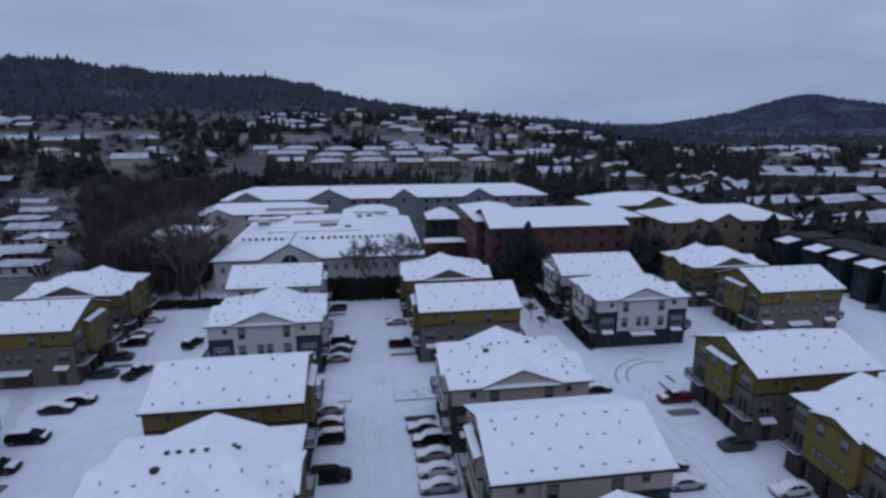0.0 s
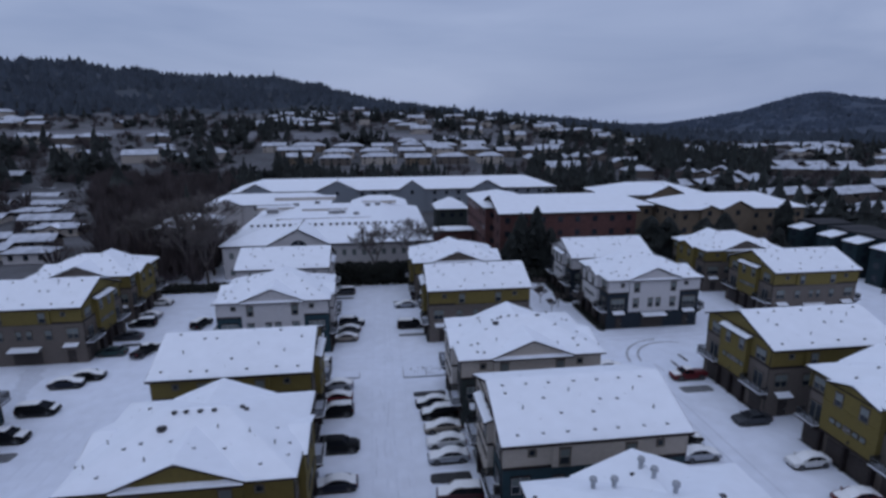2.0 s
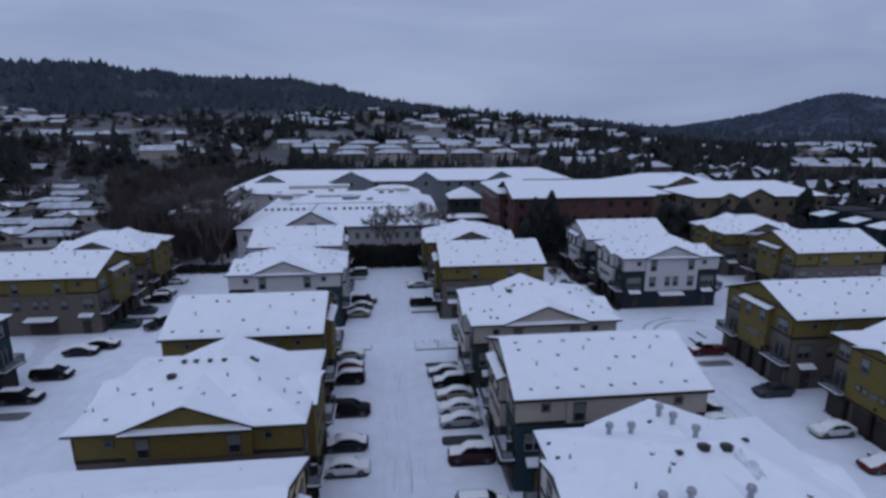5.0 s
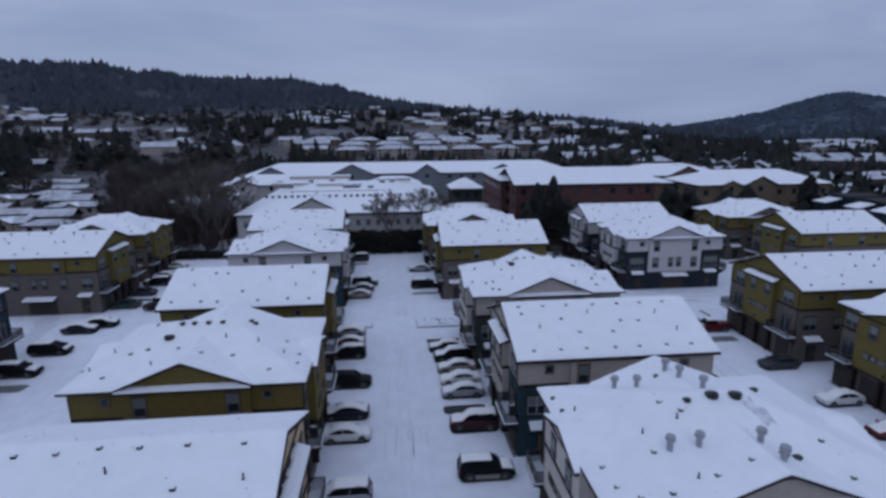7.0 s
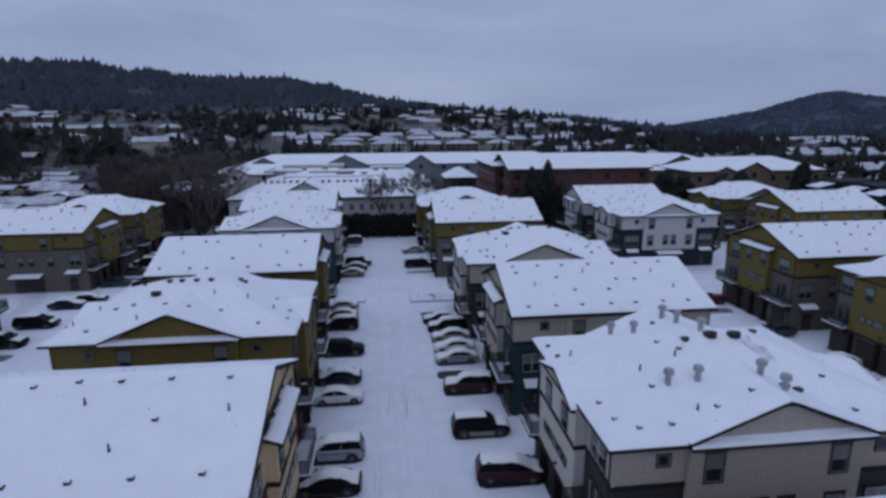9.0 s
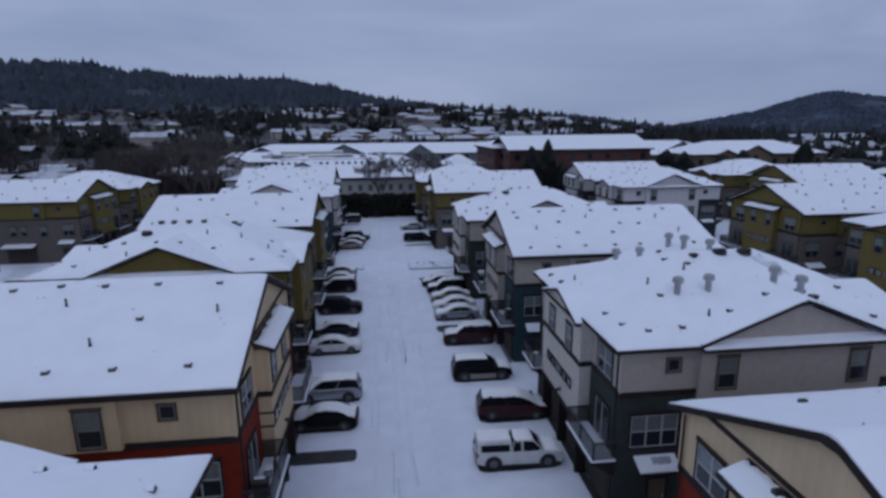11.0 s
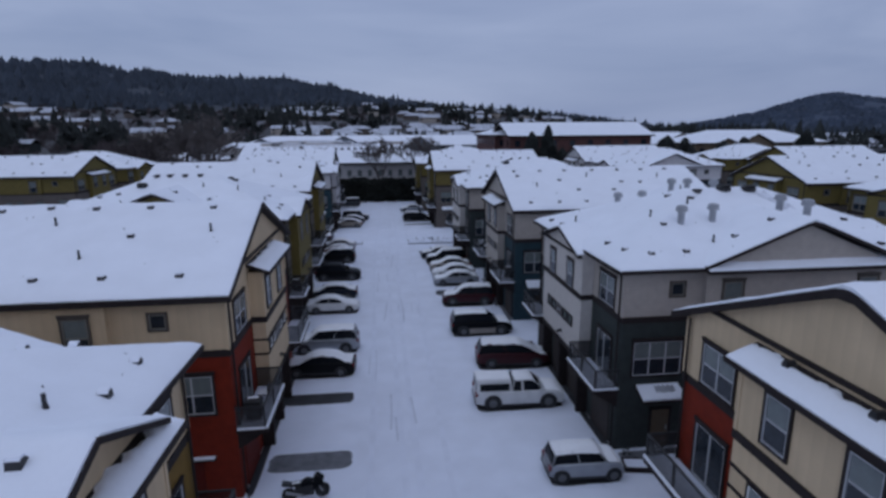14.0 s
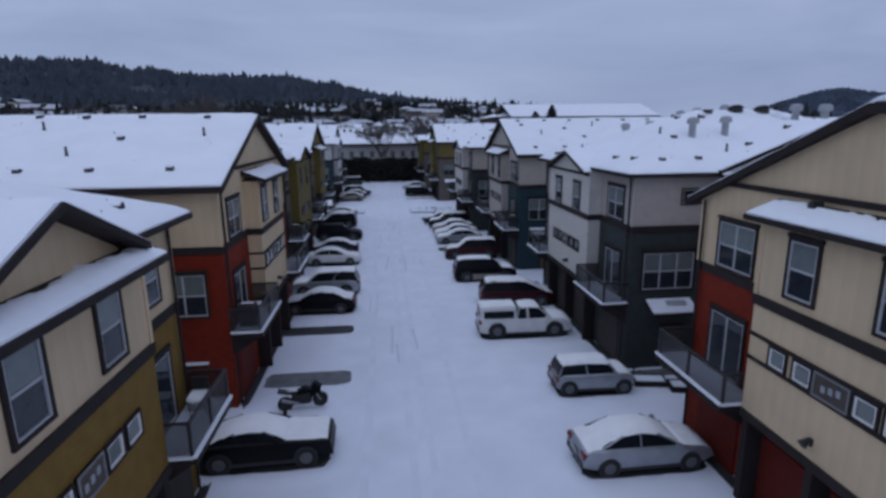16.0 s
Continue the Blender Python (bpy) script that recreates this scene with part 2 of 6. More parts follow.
def steps(a, b, d):
    n = max(1, round((b - a) / d))
    return [a + (b - a) * i / n for i in range(n + 1)]


# ---- the land: level round the houses, rising to wooded hills far off ----
def smooth_step(a, b, x):
    k = min(1.0, max(0.0, (x - a) / (b - a)))
    return k * k * (3 - 2 * k)


RIDGE_TURN = (-180, -120, -60, -30, -28, -24, -18, -10, -5, -2.6, 0.2, 6.6, 10.7, 20.6, 26, 40, 180)
RIDGE_RISE = (0.0, 4.0, 4.6, 4.35, 4.3, 4.05, 3.6, 3.5, 2.85, 1.85, 1.25, 0.35, -0.1, -0.95, -1.5, -1.8, -1.8)
HILL_TURN = (26, 28.8, 31.3, 33.7, 36, 38.2, 40.2, 41.85, 44.3, 46.5, 52, 60, 70)
HILL_RISE = (-1.25, -1.0, -0.55, -0.05, 0.38, 1.15, 1.74, 1.92, 1.4, 1.1, 0.6, -0.4, -1.0)


def land(x, y):
    """The height of the ground: a long wooded ridge that falls away to the east, and a round hill further off."""
    d = math.hypot(x, y)
    if d < 170:
        return 0.0
    a = math.degrees(math.atan2(x, y))
    rise = float(np.interp(a, RIDGE_TURN, RIDGE_RISE))
    far = float(np.interp(a, (-180, -7, -2, 3, 9, 180), (1500, 1500, 1260, 1220, 1300, 1500)))
    crest = max(0.0, EYE + far * math.tan(radians(rise)) + 4 * noise.noise((a * 0.6, 3.0, 0.0)))
    low = 40 * smooth_step(190, 900, d) * smooth_step(34, 8, a) * smooth_step(-175, -120, a)
    low = min(low, crest + 4)
    h = low + (crest - low) * smooth_step(far * 0.51, far, d) if crest > low else low
    h -= (h - 8) * smooth_step(1650, 2100, d) if h > 8 else 0
    if d > 1350:
        up = max(0.0, EYE + 1950 * math.tan(radians(float(np.interp(a, HILL_TURN, HILL_RISE)))))
        h += up * smooth_step(1350, 1950, d) * (1 - 0.6 * smooth_step(2000, 2900, d))
    return h


def in_field(x, y):
    """The open strip of fields and highway between the lower suburb and the slope."""
    a, d = math.degrees(math.atan2(x, y)), math.hypot(x, y)
    return -46 < a < 14 and 0 < d - float(np.interp(a, (-46, -20, 0, 14), (600, 590, 520, 500))) < 62


def make_ground():
    rings = [0.0, 40, 80, 110, 122, 134, 147] + [160 * 1.04 ** i for i in range(81)]
    rings = [r for r in rings if r < 3600] + [3600.0, 4600.0]
    turn = 240
    v, f = [(0.0, 0.0, 0.0)], []
    for r in rings[1:]:
        for i in range(turn):
            x, y = r * math.sin(6.28319 * i / turn), r * math.cos(6.28319 * i / turn)
            v.append((x, y, land(x, y)))
    for i in range(turn):
        f.append((0, 1 + i, 1 + (i + 1) % turn))
    for j in range(len(rings) - 2):
        for i in range(turn):
            a, b = 1 + j * turn + i, 1 + j * turn + (i + 1) % turn
            f.append((a, a + turn, b + turn, b))
    me = bpy.data.meshes.new("ground")
    me.from_pydata(v, [], f)
    me.update()
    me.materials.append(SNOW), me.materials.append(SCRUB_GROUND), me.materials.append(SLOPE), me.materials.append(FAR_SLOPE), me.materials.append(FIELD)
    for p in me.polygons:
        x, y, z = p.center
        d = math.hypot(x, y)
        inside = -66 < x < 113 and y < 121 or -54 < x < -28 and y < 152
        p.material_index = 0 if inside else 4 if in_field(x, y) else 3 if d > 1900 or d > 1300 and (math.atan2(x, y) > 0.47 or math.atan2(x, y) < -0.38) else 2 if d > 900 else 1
    if sum(p.normal.z for p in me.polygons) < 0:
        me.flip_normals()
    me.shade_smooth()
    return tagged(new("ground", me), "level ground under fresh snow, rising to wooded hills", "ground", kind="structure")


make_ground()


# ---- the townhouses: three storeys, garages below, decks at the corners ----
WX, WY = 8.75, 6.6
EAVE, SPLIT, OVER = 9.4, 6.85, 3.3
WINDOWS = {}


def window(parent, w, h, m, rows=2, cols=1, blind=True, name="window", plain=False, small=None, frame_mat=None):
    """A framed window in the plane y = 0 that looks to -y; its meshes are shared by all of its size."""
    key = (round(w, 2), round(h, 2), rows, cols, blind, small.name if small else "", frame_mat.name if frame_mat else "")
    if key not in WINDOWS:
        t, fr = Shape(), Shape()
        t.ring(-w / 2, w / 2, 0, h, 0.06 if small else 0.085, -0.07, 0.02)
        if not small and w > 0.7:
            t.box(-w / 2 - 0.12, w / 2 + 0.12, -0.09, 0.02, h + 0.085, h + 0.19)
        g = 0.045 if small else 0.05
        fr.ring(-w / 2 + g, w / 2 - g, g, h - g, g, -0.05, 0.02)
        for i in range(1, cols):
            x = -w / 2 + w * i / cols
            fr.box(x - 0.035, x + 0.035, -0.045, 0.02, 0.06, h - 0.06)
        if rows > 1:
            fr.box(-w / 2 + 0.06, w / 2 - 0.06, -0.042, 0.018, h / 2 - 0.03, h / 2 + 0.03)
        lo = Shape().box(-w / 2 + 0.06, w / 2 - 0.06, -0.02, 0.02, 0.06, h / 2 if rows > 1 else h - 0.06)
        hi = Shape().box(-w / 2 + 0.06, w / 2 - 0.06, -0.025, 0.02, h / 2, h - 0.06) if rows > 1 else None
        WINDOWS[key] = [fixed(t.mesh("window_trim"), MUTED_TRIM if frame_mat else TRIM), fixed(fr.mesh("window_frame"), small or frame_mat or FRAME_WHITE), fixed(lo.mesh("pane"), PALE_GLASS if small else GLASS),
                        fixed(hi.mesh("pane"), PALE_GLASS if blind else GLASS) if hi else None]
    t, fr, lo, hi = WINDOWS[key]
    ob = part(name, t, None, parent, m=m)
    if plain:
        key = ("plain", key)
        if key not in WINDOWS:
            WINDOWS[key] = fixed(Shape().box(-w / 2, w / 2, -0.02, 0.02, 0, h).mesh("pane"), GLASS)
        part("pane", WINDOWS[key], None, ob)
        return ob
    part("window_frame", fr, None, ob)
    part("pane", lo, None, ob)
    if hi:
        part("pane", hi, None, ob)
    return ob


def facing(x, y, z, side):
    """The pose of a fitting on a wall that looks south, north, east or west."""
    return pose(x, y, z, 0, 0, {"s": 0, "e": 90, "n": 180, "w": -90}[side])


def snow_top(fn, x0, x1, y0, y1, seed, thick=0.13, bare=0.0):
    """A snow surface over a roof, thinner at its edges; bare: a strip melted off along the wall, nearest x = 0."""
    def top(x, y):
        e = min(x - x0, x1 - x, y - y0, y1 - y)
        if bare:
            d = abs(x) - min(abs(x0), abs(x1)) - bare * (0.75 + 1.3 * noise.noise((seed, y * 0.8, 2.0)) + 0.6 * noise.noise((seed, y * 3.1, 5.0)))
            if d < 0.1:
                return fn(x, y) - 0.02 + 0.1 * smooth_step(-0.05, 0.1, d)
        return fn(x, y) + thick * (0.35 + 0.65 * smooth_step(0, 0.35, e)) + 0.035 * noise.noise((x * 0.9 + seed, y * 0.9, 0.3)) + 0.015 * noise.noise((x * 3 + seed, y * 3, 0.7))
    return top


def roof_sheet(house, name, fn, x0, x1, y0, y1, seed, cell=0.3, edge=0.15, label="", grid=0.6, snow=None, bare=0.0):
    """One roof surface with its dark edge, and the snow that lies on it."""
    deck = part(name, Shape().shell(steps(x0, x1, grid), steps(y0, y1, grid), fn, lambda x, y: fn(x, y) - edge), TRIM, house, label)
    g = 0.05
    part("snow", Shape().shell(steps(x0 + g, x1 - g, cell), steps(y0 + g, y1 - g, cell), snow_top(fn, x0, x1, y0, y1, seed, bare=bare), lambda x, y: fn(x, y) - 0.03), snow or ROOF_SNOW, deck, "smooth white snow layer", smooth=True)
    return deck


VENT_CAP = fixed(Shape().prism([(-0.12, -0.05), (0.12, -0.05), (0.10, 0.08), (0.035, 0.15), (-0.075, 0.15)], "x", -0.14, 0.14).mesh("roof_vent"), BLACK)
PIPE = fixed(Shape().tube((0, 0, 0), 0.1, (0, 0, 0.2), 0.055).tube((0, 0, 0.18), 0.05, (0, 0, 0.46), 0.05).mesh("vent_pipe"), BLACK)
FLUE = fixed(Shape().tube((0, 0, 0), 0.17, (0, 0, 0.75), 0.17, 12).tube((0, 0, 0.72), 0.30, (0, 0, 0.98), 0.26, 12).tube((0, 0, 0.98), 0.26, (0, 0, 1.04), 0.12, 12).mesh("flue"), METAL)
HATCH = fixed(Shape().tube((0, 0, 0), 0.4, (0, 0, 0.24), 0.4, 12).tube((0, 0, 0.24), 0.44, (0, 0.03, 0.36), 0.3, 12).mesh("dark_vent_hood"), BLACK)
BIG_VENT = fixed(Shape().box(-0.15, 0.15, -0.15, 0.15, 0, 0.2).prism([(-0.2, 0.18), (0.2, 0.18), (0.14, 0.3), (-0.14, 0.3)], "x", -0.2, 0.2).mesh("large_roof_vent"), BLACK)
VENT_SNOW = fixed(Shape().prism([(-0.10, 0.125), (0.105, 0.085), (0.085, 0.14), (0.025, 0.20), (-0.065, 0.20)], "x", -0.122, 0.122).mesh("vent_snow"), ROOF_SNOW)


def deck(house, y0, y1, s):
    """A corner deck on posts, with a metal rail and snow on its boards. s: +1 east face, -1 west face."""
    x0, x1 = sorted((s * WX, s * (WX + 1.25)))
    d = part("deck", Shape().box(x0, x1, y0, y1, OVER - 0.12, OVER + 0.06), TRIM, house)
    # Floor snow uses the darker grey snow material
    part("snow", Shape().shell(steps(x0 + 0.06, x1 - 0.06, 0.3), steps(y0 + 0.06, y1 - 0.06, 0.4), lambda x, y: OVER + 0.12 + 0.02 * noise.noise((x * 2, y * 2, 1)), lambda x, y: OVER + 0.05), TRODDEN, d, "thin greyer snow on the boards", smooth=True)
    part("edge_board", Shape().box(*sorted((s * (WX + 1.25), s * (WX + 1.31))), y0, y1, OVER - 0.16, OVER + 0.08), TRIM, d)
    part("snow_rim", Shape().box(*sorted((s * (WX + 1.23), s * (WX + 1.33))), y0 - 0.02, y1 + 0.02, OVER + 0.075, OVER + 0.15).box(*sorted((s * (WX + 0.05), s * (WX + 1.25))), y0 - 0.03, y0 + 0.05, OVER + 0.055, OVER + 0.13), ROOF_SNOW, d, "line of clean snow along the edge")
    rail = Shape()
    xo = s * (WX + 1.2)
    for y in (y0 + 0.05, (y0 + y1) / 2, y1 - 0.05):
        rail.box(xo - 0.04, xo + 0.04, y - 0.04, y + 0.04, OVER, OVER + 1.08)
    rail.box(xo - 0.04, xo + 0.04, y0, y1, OVER + 1.04, OVER + 1.10)
    for y in (y0 + 0.05, y1 - 0.05):
        rail.box(*sorted((s * WX, s * (WX + 1.2))), y - 0.03, y + 0.03, OVER + 1.04, OVER + 1.10)
    part("railing", rail, BLACK, d, "thin black metal railing")
    part("railing_panel", Shape().box(xo - 0.01, xo + 0.01, y0 + 0.1, y1 - 0.1, OVER + 0.12, OVER + 1.03), MESH_PANEL, d, "grey perforated metal panel")
    for y in (y0 + 0.05, y1 - 0.05):
        part("railing_panel", Shape().box(*sorted((s * (WX + 0.03), s * (WX + 1.14))), y - 0.01, y + 0.01, OVER + 0.12, OVER + 1.03), MESH_PANEL, d)
    for y in (y0 + 0.2, y1 - 0.2):
        part("bracket", Shape().prism([(s * WX, OVER - 0.12), (s * (WX + 1.1), OVER - 0.12), (s * (WX + 1.1), OVER - 0.24), (s * WX, OVER - 0.95)], "y", y - 0.06, y + 0.06), TRIM, d)
    return d


def lane_face(house, s, pal, kind, pent, near):
    """The garage face that looks on a lane: a projecting bay over garages, decks and glass doors at both corners."""
    side = "e" if s > 0 else "w"
    fx = s * (WX + 0.65)

    def bx(a, b):
        return sorted((s * (WX + a), s * (WX + b)))
    mid = 0.0 if kind == "gable" or pent else -0.5 * s
    top, half = (9.2, 2.66) if kind == "gable" else (9.1, 3.32) if pent else (9.2, 3.4)
    lo, hi = mid - half, mid + half
    split = 6.57 if pent else SPLIT
    part("bay_wall", Shape().box(*bx(-0.05, 0.65), lo, hi, split, top), pal["bay_up"], house)
    part("bay_wall", Shape().box(*bx(-0.05, 0.647), lo, hi, OVER, split), pal["bay_low"], house)
    part("band", Shape().box(*bx(-0.02, 0.71), lo - 0.04, hi + 0.04, split - 0.15, split + 0.14), YELLOW if pal is P_YELLOW else TRIM, house)
    part("band", Shape().box(*bx(-0.02, 0.70), lo - 0.03, hi + 0.03, OVER - 0.2, OVER + 0.06), TRIM, house)
    for z in (5.06, 5.80) if near and pal is P_RED else ():
        part("thin_band", Shape().box(*bx(-0.02, 0.69), lo - 0.02, hi + 0.02, z - 0.055, z + 0.055), TRIM, house)
    for y in (lo + 0.03, hi - 0.03):
        part("corner_board", Shape().box(*bx(0.55, 0.685), y - 0.07, y + 0.07, split + 0.14, top), pal["bay_up"], house)
    upper, uz = ((-1.7, 1.04), 7.30) if kind == "gable" else ((-1.12, 1.57), 7.02) if pent else ((mid - 1.6, mid + 1.5), 6.95)
    for y in upper:
        window(house, 0.92, 1.5, facing(fx, y, uz, side), plain=not near, frame_mat=pal["frame"])
    small, sz = ((-2.1, -1.31, 0.57, 1.46), 5.17) if kind == "gable" else ((-1.75, -0.85, 1.0, 1.85), 4.97) if pent else ((mid - 1.9, mid - 1.05, mid + 1.0, mid + 1.85), 4.78)
    for y in small:
        window(house, 0.58 if kind == "gable" else 0.62, 0.52, facing(fx, y, sz, side), rows=1, plain=not near, small=pal["small"])
    yc = (small[1] + small[2]) / 2
    wide = 0.54 if kind == "gable" else 0.46
    part("sign_panel", Shape().box(*bx(0.6, 0.70), yc - wide, yc + wide, sz - 0.07, sz + 0.58), SIGN_BROWN, house, "brown panel with pale bars of writing")
    if near:
        part("sign_frame", Shape().box(*bx(0.6, 0.73), yc - wide, yc - wide + 0.05, sz - 0.07, sz + 0.58).box(*bx(0.6, 0.73), yc + wide - 0.05, yc + wide, sz - 0.07, sz + 0.58).box(*bx(0.6, 0.73), yc - wide + 0.05, yc + wide - 0.05, sz + 0.53, sz + 0.58).box(*bx(0.6, 0.73), yc - wide + 0.05, yc + wide - 0.05, sz - 0.07, sz - 0.02), MESH_GREY, house)
    for y in (-0.22, 0.0, 0.22) if near else ():
        part("number_bar", Shape().box(*bx(0.69, 0.715), yc + y - 0.06, yc + y + 0.06, sz + 0.17 + 0.2 * y * s, sz + 0.34 + 0.2 * y * s), GREY_PAINT, house)
    lamp = Shape().box(*bx(0.65, 0.72), -0.06, 0.06, 3.75, 3.95)
    lamp.tube((s * (WX + 0.72), 0, 3.93), 0.05, (s * (WX + 0.92), 0, 3.79), 0.13, 8)
    part("wall_lamp", lamp, BLACK, house)
    # garages under the bay
    for y in (mid - 1.4, mid + 1.4):
        part("garage_door", Shape().box(*bx(0.0, 0.06), y - 1.2, y + 1.2, 0.02, 2.5), pal["garage"], house)
    for y in (lo + 0.15, mid, hi - 0.15):
        part("pier", Shape().box(*bx(0.0, 0.6), y - 0.12, y + 0.12, 0, OVER - 0.2), TRIM, house)
    # corner sections with glass door and window
    for a, b in ((-WY, lo), (hi, WY)):
        y, room = (a + b) / 2, b - a
        k = 1 if y > 0 else -1
        if pent:
            window(house, 0.9, 1.3, facing(s * WX, y + 0.1 * k, 7.15, side), plain=not near, frame_mat=pal["frame"])
            window(house, 1.05, 2.1, facing(s * WX, y + 0.1 * k, OVER + 0.14, side), rows=1, name="glass_door", plain=not near, frame_mat=pal["frame"])
        else:
            window(house, min(1.75, room - 1.0), 1.5, facing(s * WX, y, 7.12, side), cols=2, plain=not near, frame_mat=pal["frame"])
            window(house, min(1.7, room - 0.9), 2.08, facing(s * WX, y, OVER + 0.14, side), rows=1, cols=2, name="glass_door", plain=not near, frame_mat=pal["frame"])
        if near or k < 0:
            deck(house, *((a - 0.12, b - 0.1) if k < 0 else (a + 0.1, b + 0.12)), s)
        part("garage_door", Shape().box(*bx(0.0, 0.05), y - 1.1, y + 1.1, 0.02, 2.45), pal["garage"], house)
    if kind == "gable":
        part("gable_band", Shape().box(*bx(0.0, 0.06), -5.4, 5.4, 9.80, 9.96), TRIM, house)
        x0, x1 = bx(0.02, 1.1)
        sh = lambda x, y: 9.70 - 0.38 * (abs(x) - WX)
        roof_sheet(house, "bay_awning", sh, x0, x1, -2.95, 2.95, 5.0, cell=0.1 if near else 0.3, bare=0.2, label="shallow lean-to roof over the bay")
    else:
        x0, x1 = bx(-1.2, 1.22 if pent else 0.98)
        gw, gs, gc, gz = (2.95, 0.44, -0.25, 9.34) if pent else (3.35, 0.31, mid, 9.17)
        gf = lambda x, y: gz + gs * (gw - abs(y - gc))
        roof_sheet(house, "bay_roof", gf, x0, x1, gc - gw, gc + gw, 6.0, label="small gable roof over the bay")
        part("bay_gable", Shape().prism([(gc + 0.35 - gw, 9.0), (gc + gw - 0.35, 9.0), (gc + gw - 0.35, gz - 0.02), (gc, gz - 0.12 + gs * gw), (gc + 0.35 - gw, gz - 0.02)], "x", *bx(-1.0, 0.653)), pal["bay_up"], house)
        if pent:
            x0, x1 = bx(0.6, 1.42)
            roof_sheet(house, "bay_awning", lambda x, y: 9.27 - 0.36 * (abs(x) - WX - 0.6), x0, x1, -3.5, 3.15, 7.0, cell=0.08, bare=0.2, label="narrow snowy pent roof under the gable")
        else:
            part("gable_band", Shape().box(*bx(0.6, 0.72), lo, hi, 8.98, 9.12), TRIM, house)


def long_face(house, s, pal, kind, near):
    """A side wall with stacked windows round a shallow central bay, and two entrances. s: -1 south, +1 north."""
    side = "s" if s < 0 else "n"

    def by(a, b):
        return sorted((s * (WY + a), s * (WY + b)))
    reach = 4.28 if kind == "gable" else 4.85
    part("bay_wall", Shape().box(-reach, reach, *by(-0.05, 0.28), SPLIT if pal["bay"] is pal["up"] and pal["flat_bay"] else OVER, 9.12), pal["bay"], house)
    for k in (-1, 1):
        window(house, 0.64, 0.64, facing(6.12 * k, s * WY, 8.0, side), rows=1, plain=not near, frame_mat=DULL_FRAME)
        if not near:
            window(house, 0.95, 1.6, facing(3.2 * k, s * (WY + 0.28), 7.06, side), plain=True, frame_mat=DULL_FRAME)
            continue
        if kind == "gable":
            window(house, 1.7, 1.72, facing(7.12 * k, s * WY, 4.15, side), cols=2, frame_mat=pal["frame"])
        else:
            window(house, 2.45, 1.75, facing(6.87 * k, s * WY, 3.97, side), cols=3, frame_mat=pal["frame"])
        window(house, 0.95, 1.6, facing((3.15 if kind == "gable" else 3.5) * k, s * (WY + 0.28), 7.06, side), frame_mat=DULL_FRAME)
        out = 0.28 if not pal["flat_bay"] else 0.0
        window(house, 1.0, 1.6, facing(3.55 * k, s * (WY + out), 4.1, side), frame_mat=pal["frame"])
        window(house, 0.8, 1.5, facing(0.75 * k, s * (WY + out), 4.2, side), frame_mat=pal["frame"])
        # entrance with a small canopy
        x = 6.6 * k
        if pal is P_RED:
            ledge = part("ledge", Shape().box(x - 0.7, x + 1.2, *by(0, 0.24), 2.02, 2.10), TRIM, house)
            part("snow", Shape().box(x - 0.68, x + 1.18, *by(0.02, 0.22), 2.095, 2.16), ROOF_SNOW, ledge)
            part("entrance_door", Shape().box(x - 0.25, x + 0.65, *by(0.0, 0.05), 0.1, 1.98), DOOR_RED, house)
            continue
        x = 6.75 * k
        can = part("canopy", Shape().prism([(s * WY, 3.42), (s * (WY + 0.88), 3.02), (s * (WY + 0.88), 2.90), (s * WY, 3.22)], "x", x - 1.1, x + 1.1), TRIM, house)
        part("snow", Shape().prism([(s * (WY + 0.02), 3.50), (s * (WY + 0.85), 3.12), (s * (WY + 0.85), 3.025), (s * (WY + 0.02), 3.40)], "x", x - 1.07, x + 1.07), ROOF_SNOW, can)
        if pal is P_SLATE and near:
            bare = Shape()
            slant = lambda a: 3.50 - 0.38 * (a - 0.02) / 0.83 + 0.012
            for q in range(9):
                a0, a1 = 0.16 + 0.07 * noise.noise((q * 0.9, k, 1.0)), 0.52 + 0.14 * noise.noise((q * 0.7, k, 4.0))
                u0, u1 = x - 0.25 + q * 0.11, x - 0.25 + (q + 1) * 0.11
                bare.prism([(s * (WY + a0), slant(a0)), (s * (WY + a1), slant(a1)), (s * (WY + a1), slant(a1) - 0.03), (s * (WY + a0), slant(a0) - 0.03)], "x", u0, u1)
            part("bare_patch", bare, TRACK, can, "patch where the snow has melted off")
        x -= 0.28 * k
        door = part("entrance_door", Shape().box(x - 0.45, x + 0.45, *by(0.0, 0.05), 0.05, 2.1), pal["door"], house)
        part("door_trim", Shape().box(x - 0.56, x - 0.45, *by(0.0, 0.07), 0.05, 2.2).box(x + 0.45, x + 0.56, *by(0.0, 0.07), 0.05, 2.2).box(x - 0.45, x + 0.45, *by(0.0, 0.07), 2.1, 2.2), TRIM, door)
        part("door_handle", Shape().box(x + 0.32, x + 0.38, *by(0.05, 0.1), 1.0, 1.2), METAL, door)
    if not near:
        return
    if pal is P_RED:
        return
    can = part("canopy", Shape().prism([(s * WY, 2.95), (s * (WY + 1.3), 2.62), (s * (WY + 1.3), 2.5), (s * WY, 2.75)], "x", -2.3, 2.3), TRIM, house)
    part("snow", Shape().prism([(s * (WY + 0.02), 3.06), (s * (WY + 1.27), 2.73), (s * (WY + 1.27), 2.625), (s * (WY + 0.02), 2.95)], "x", -2.27, 2.27), ROOF_SNOW, can)
    part("garage_recess", Shape().box(-2.1, 2.1, *by(0.0, 0.04), 0.02, 2.3), pal["garage"], house)


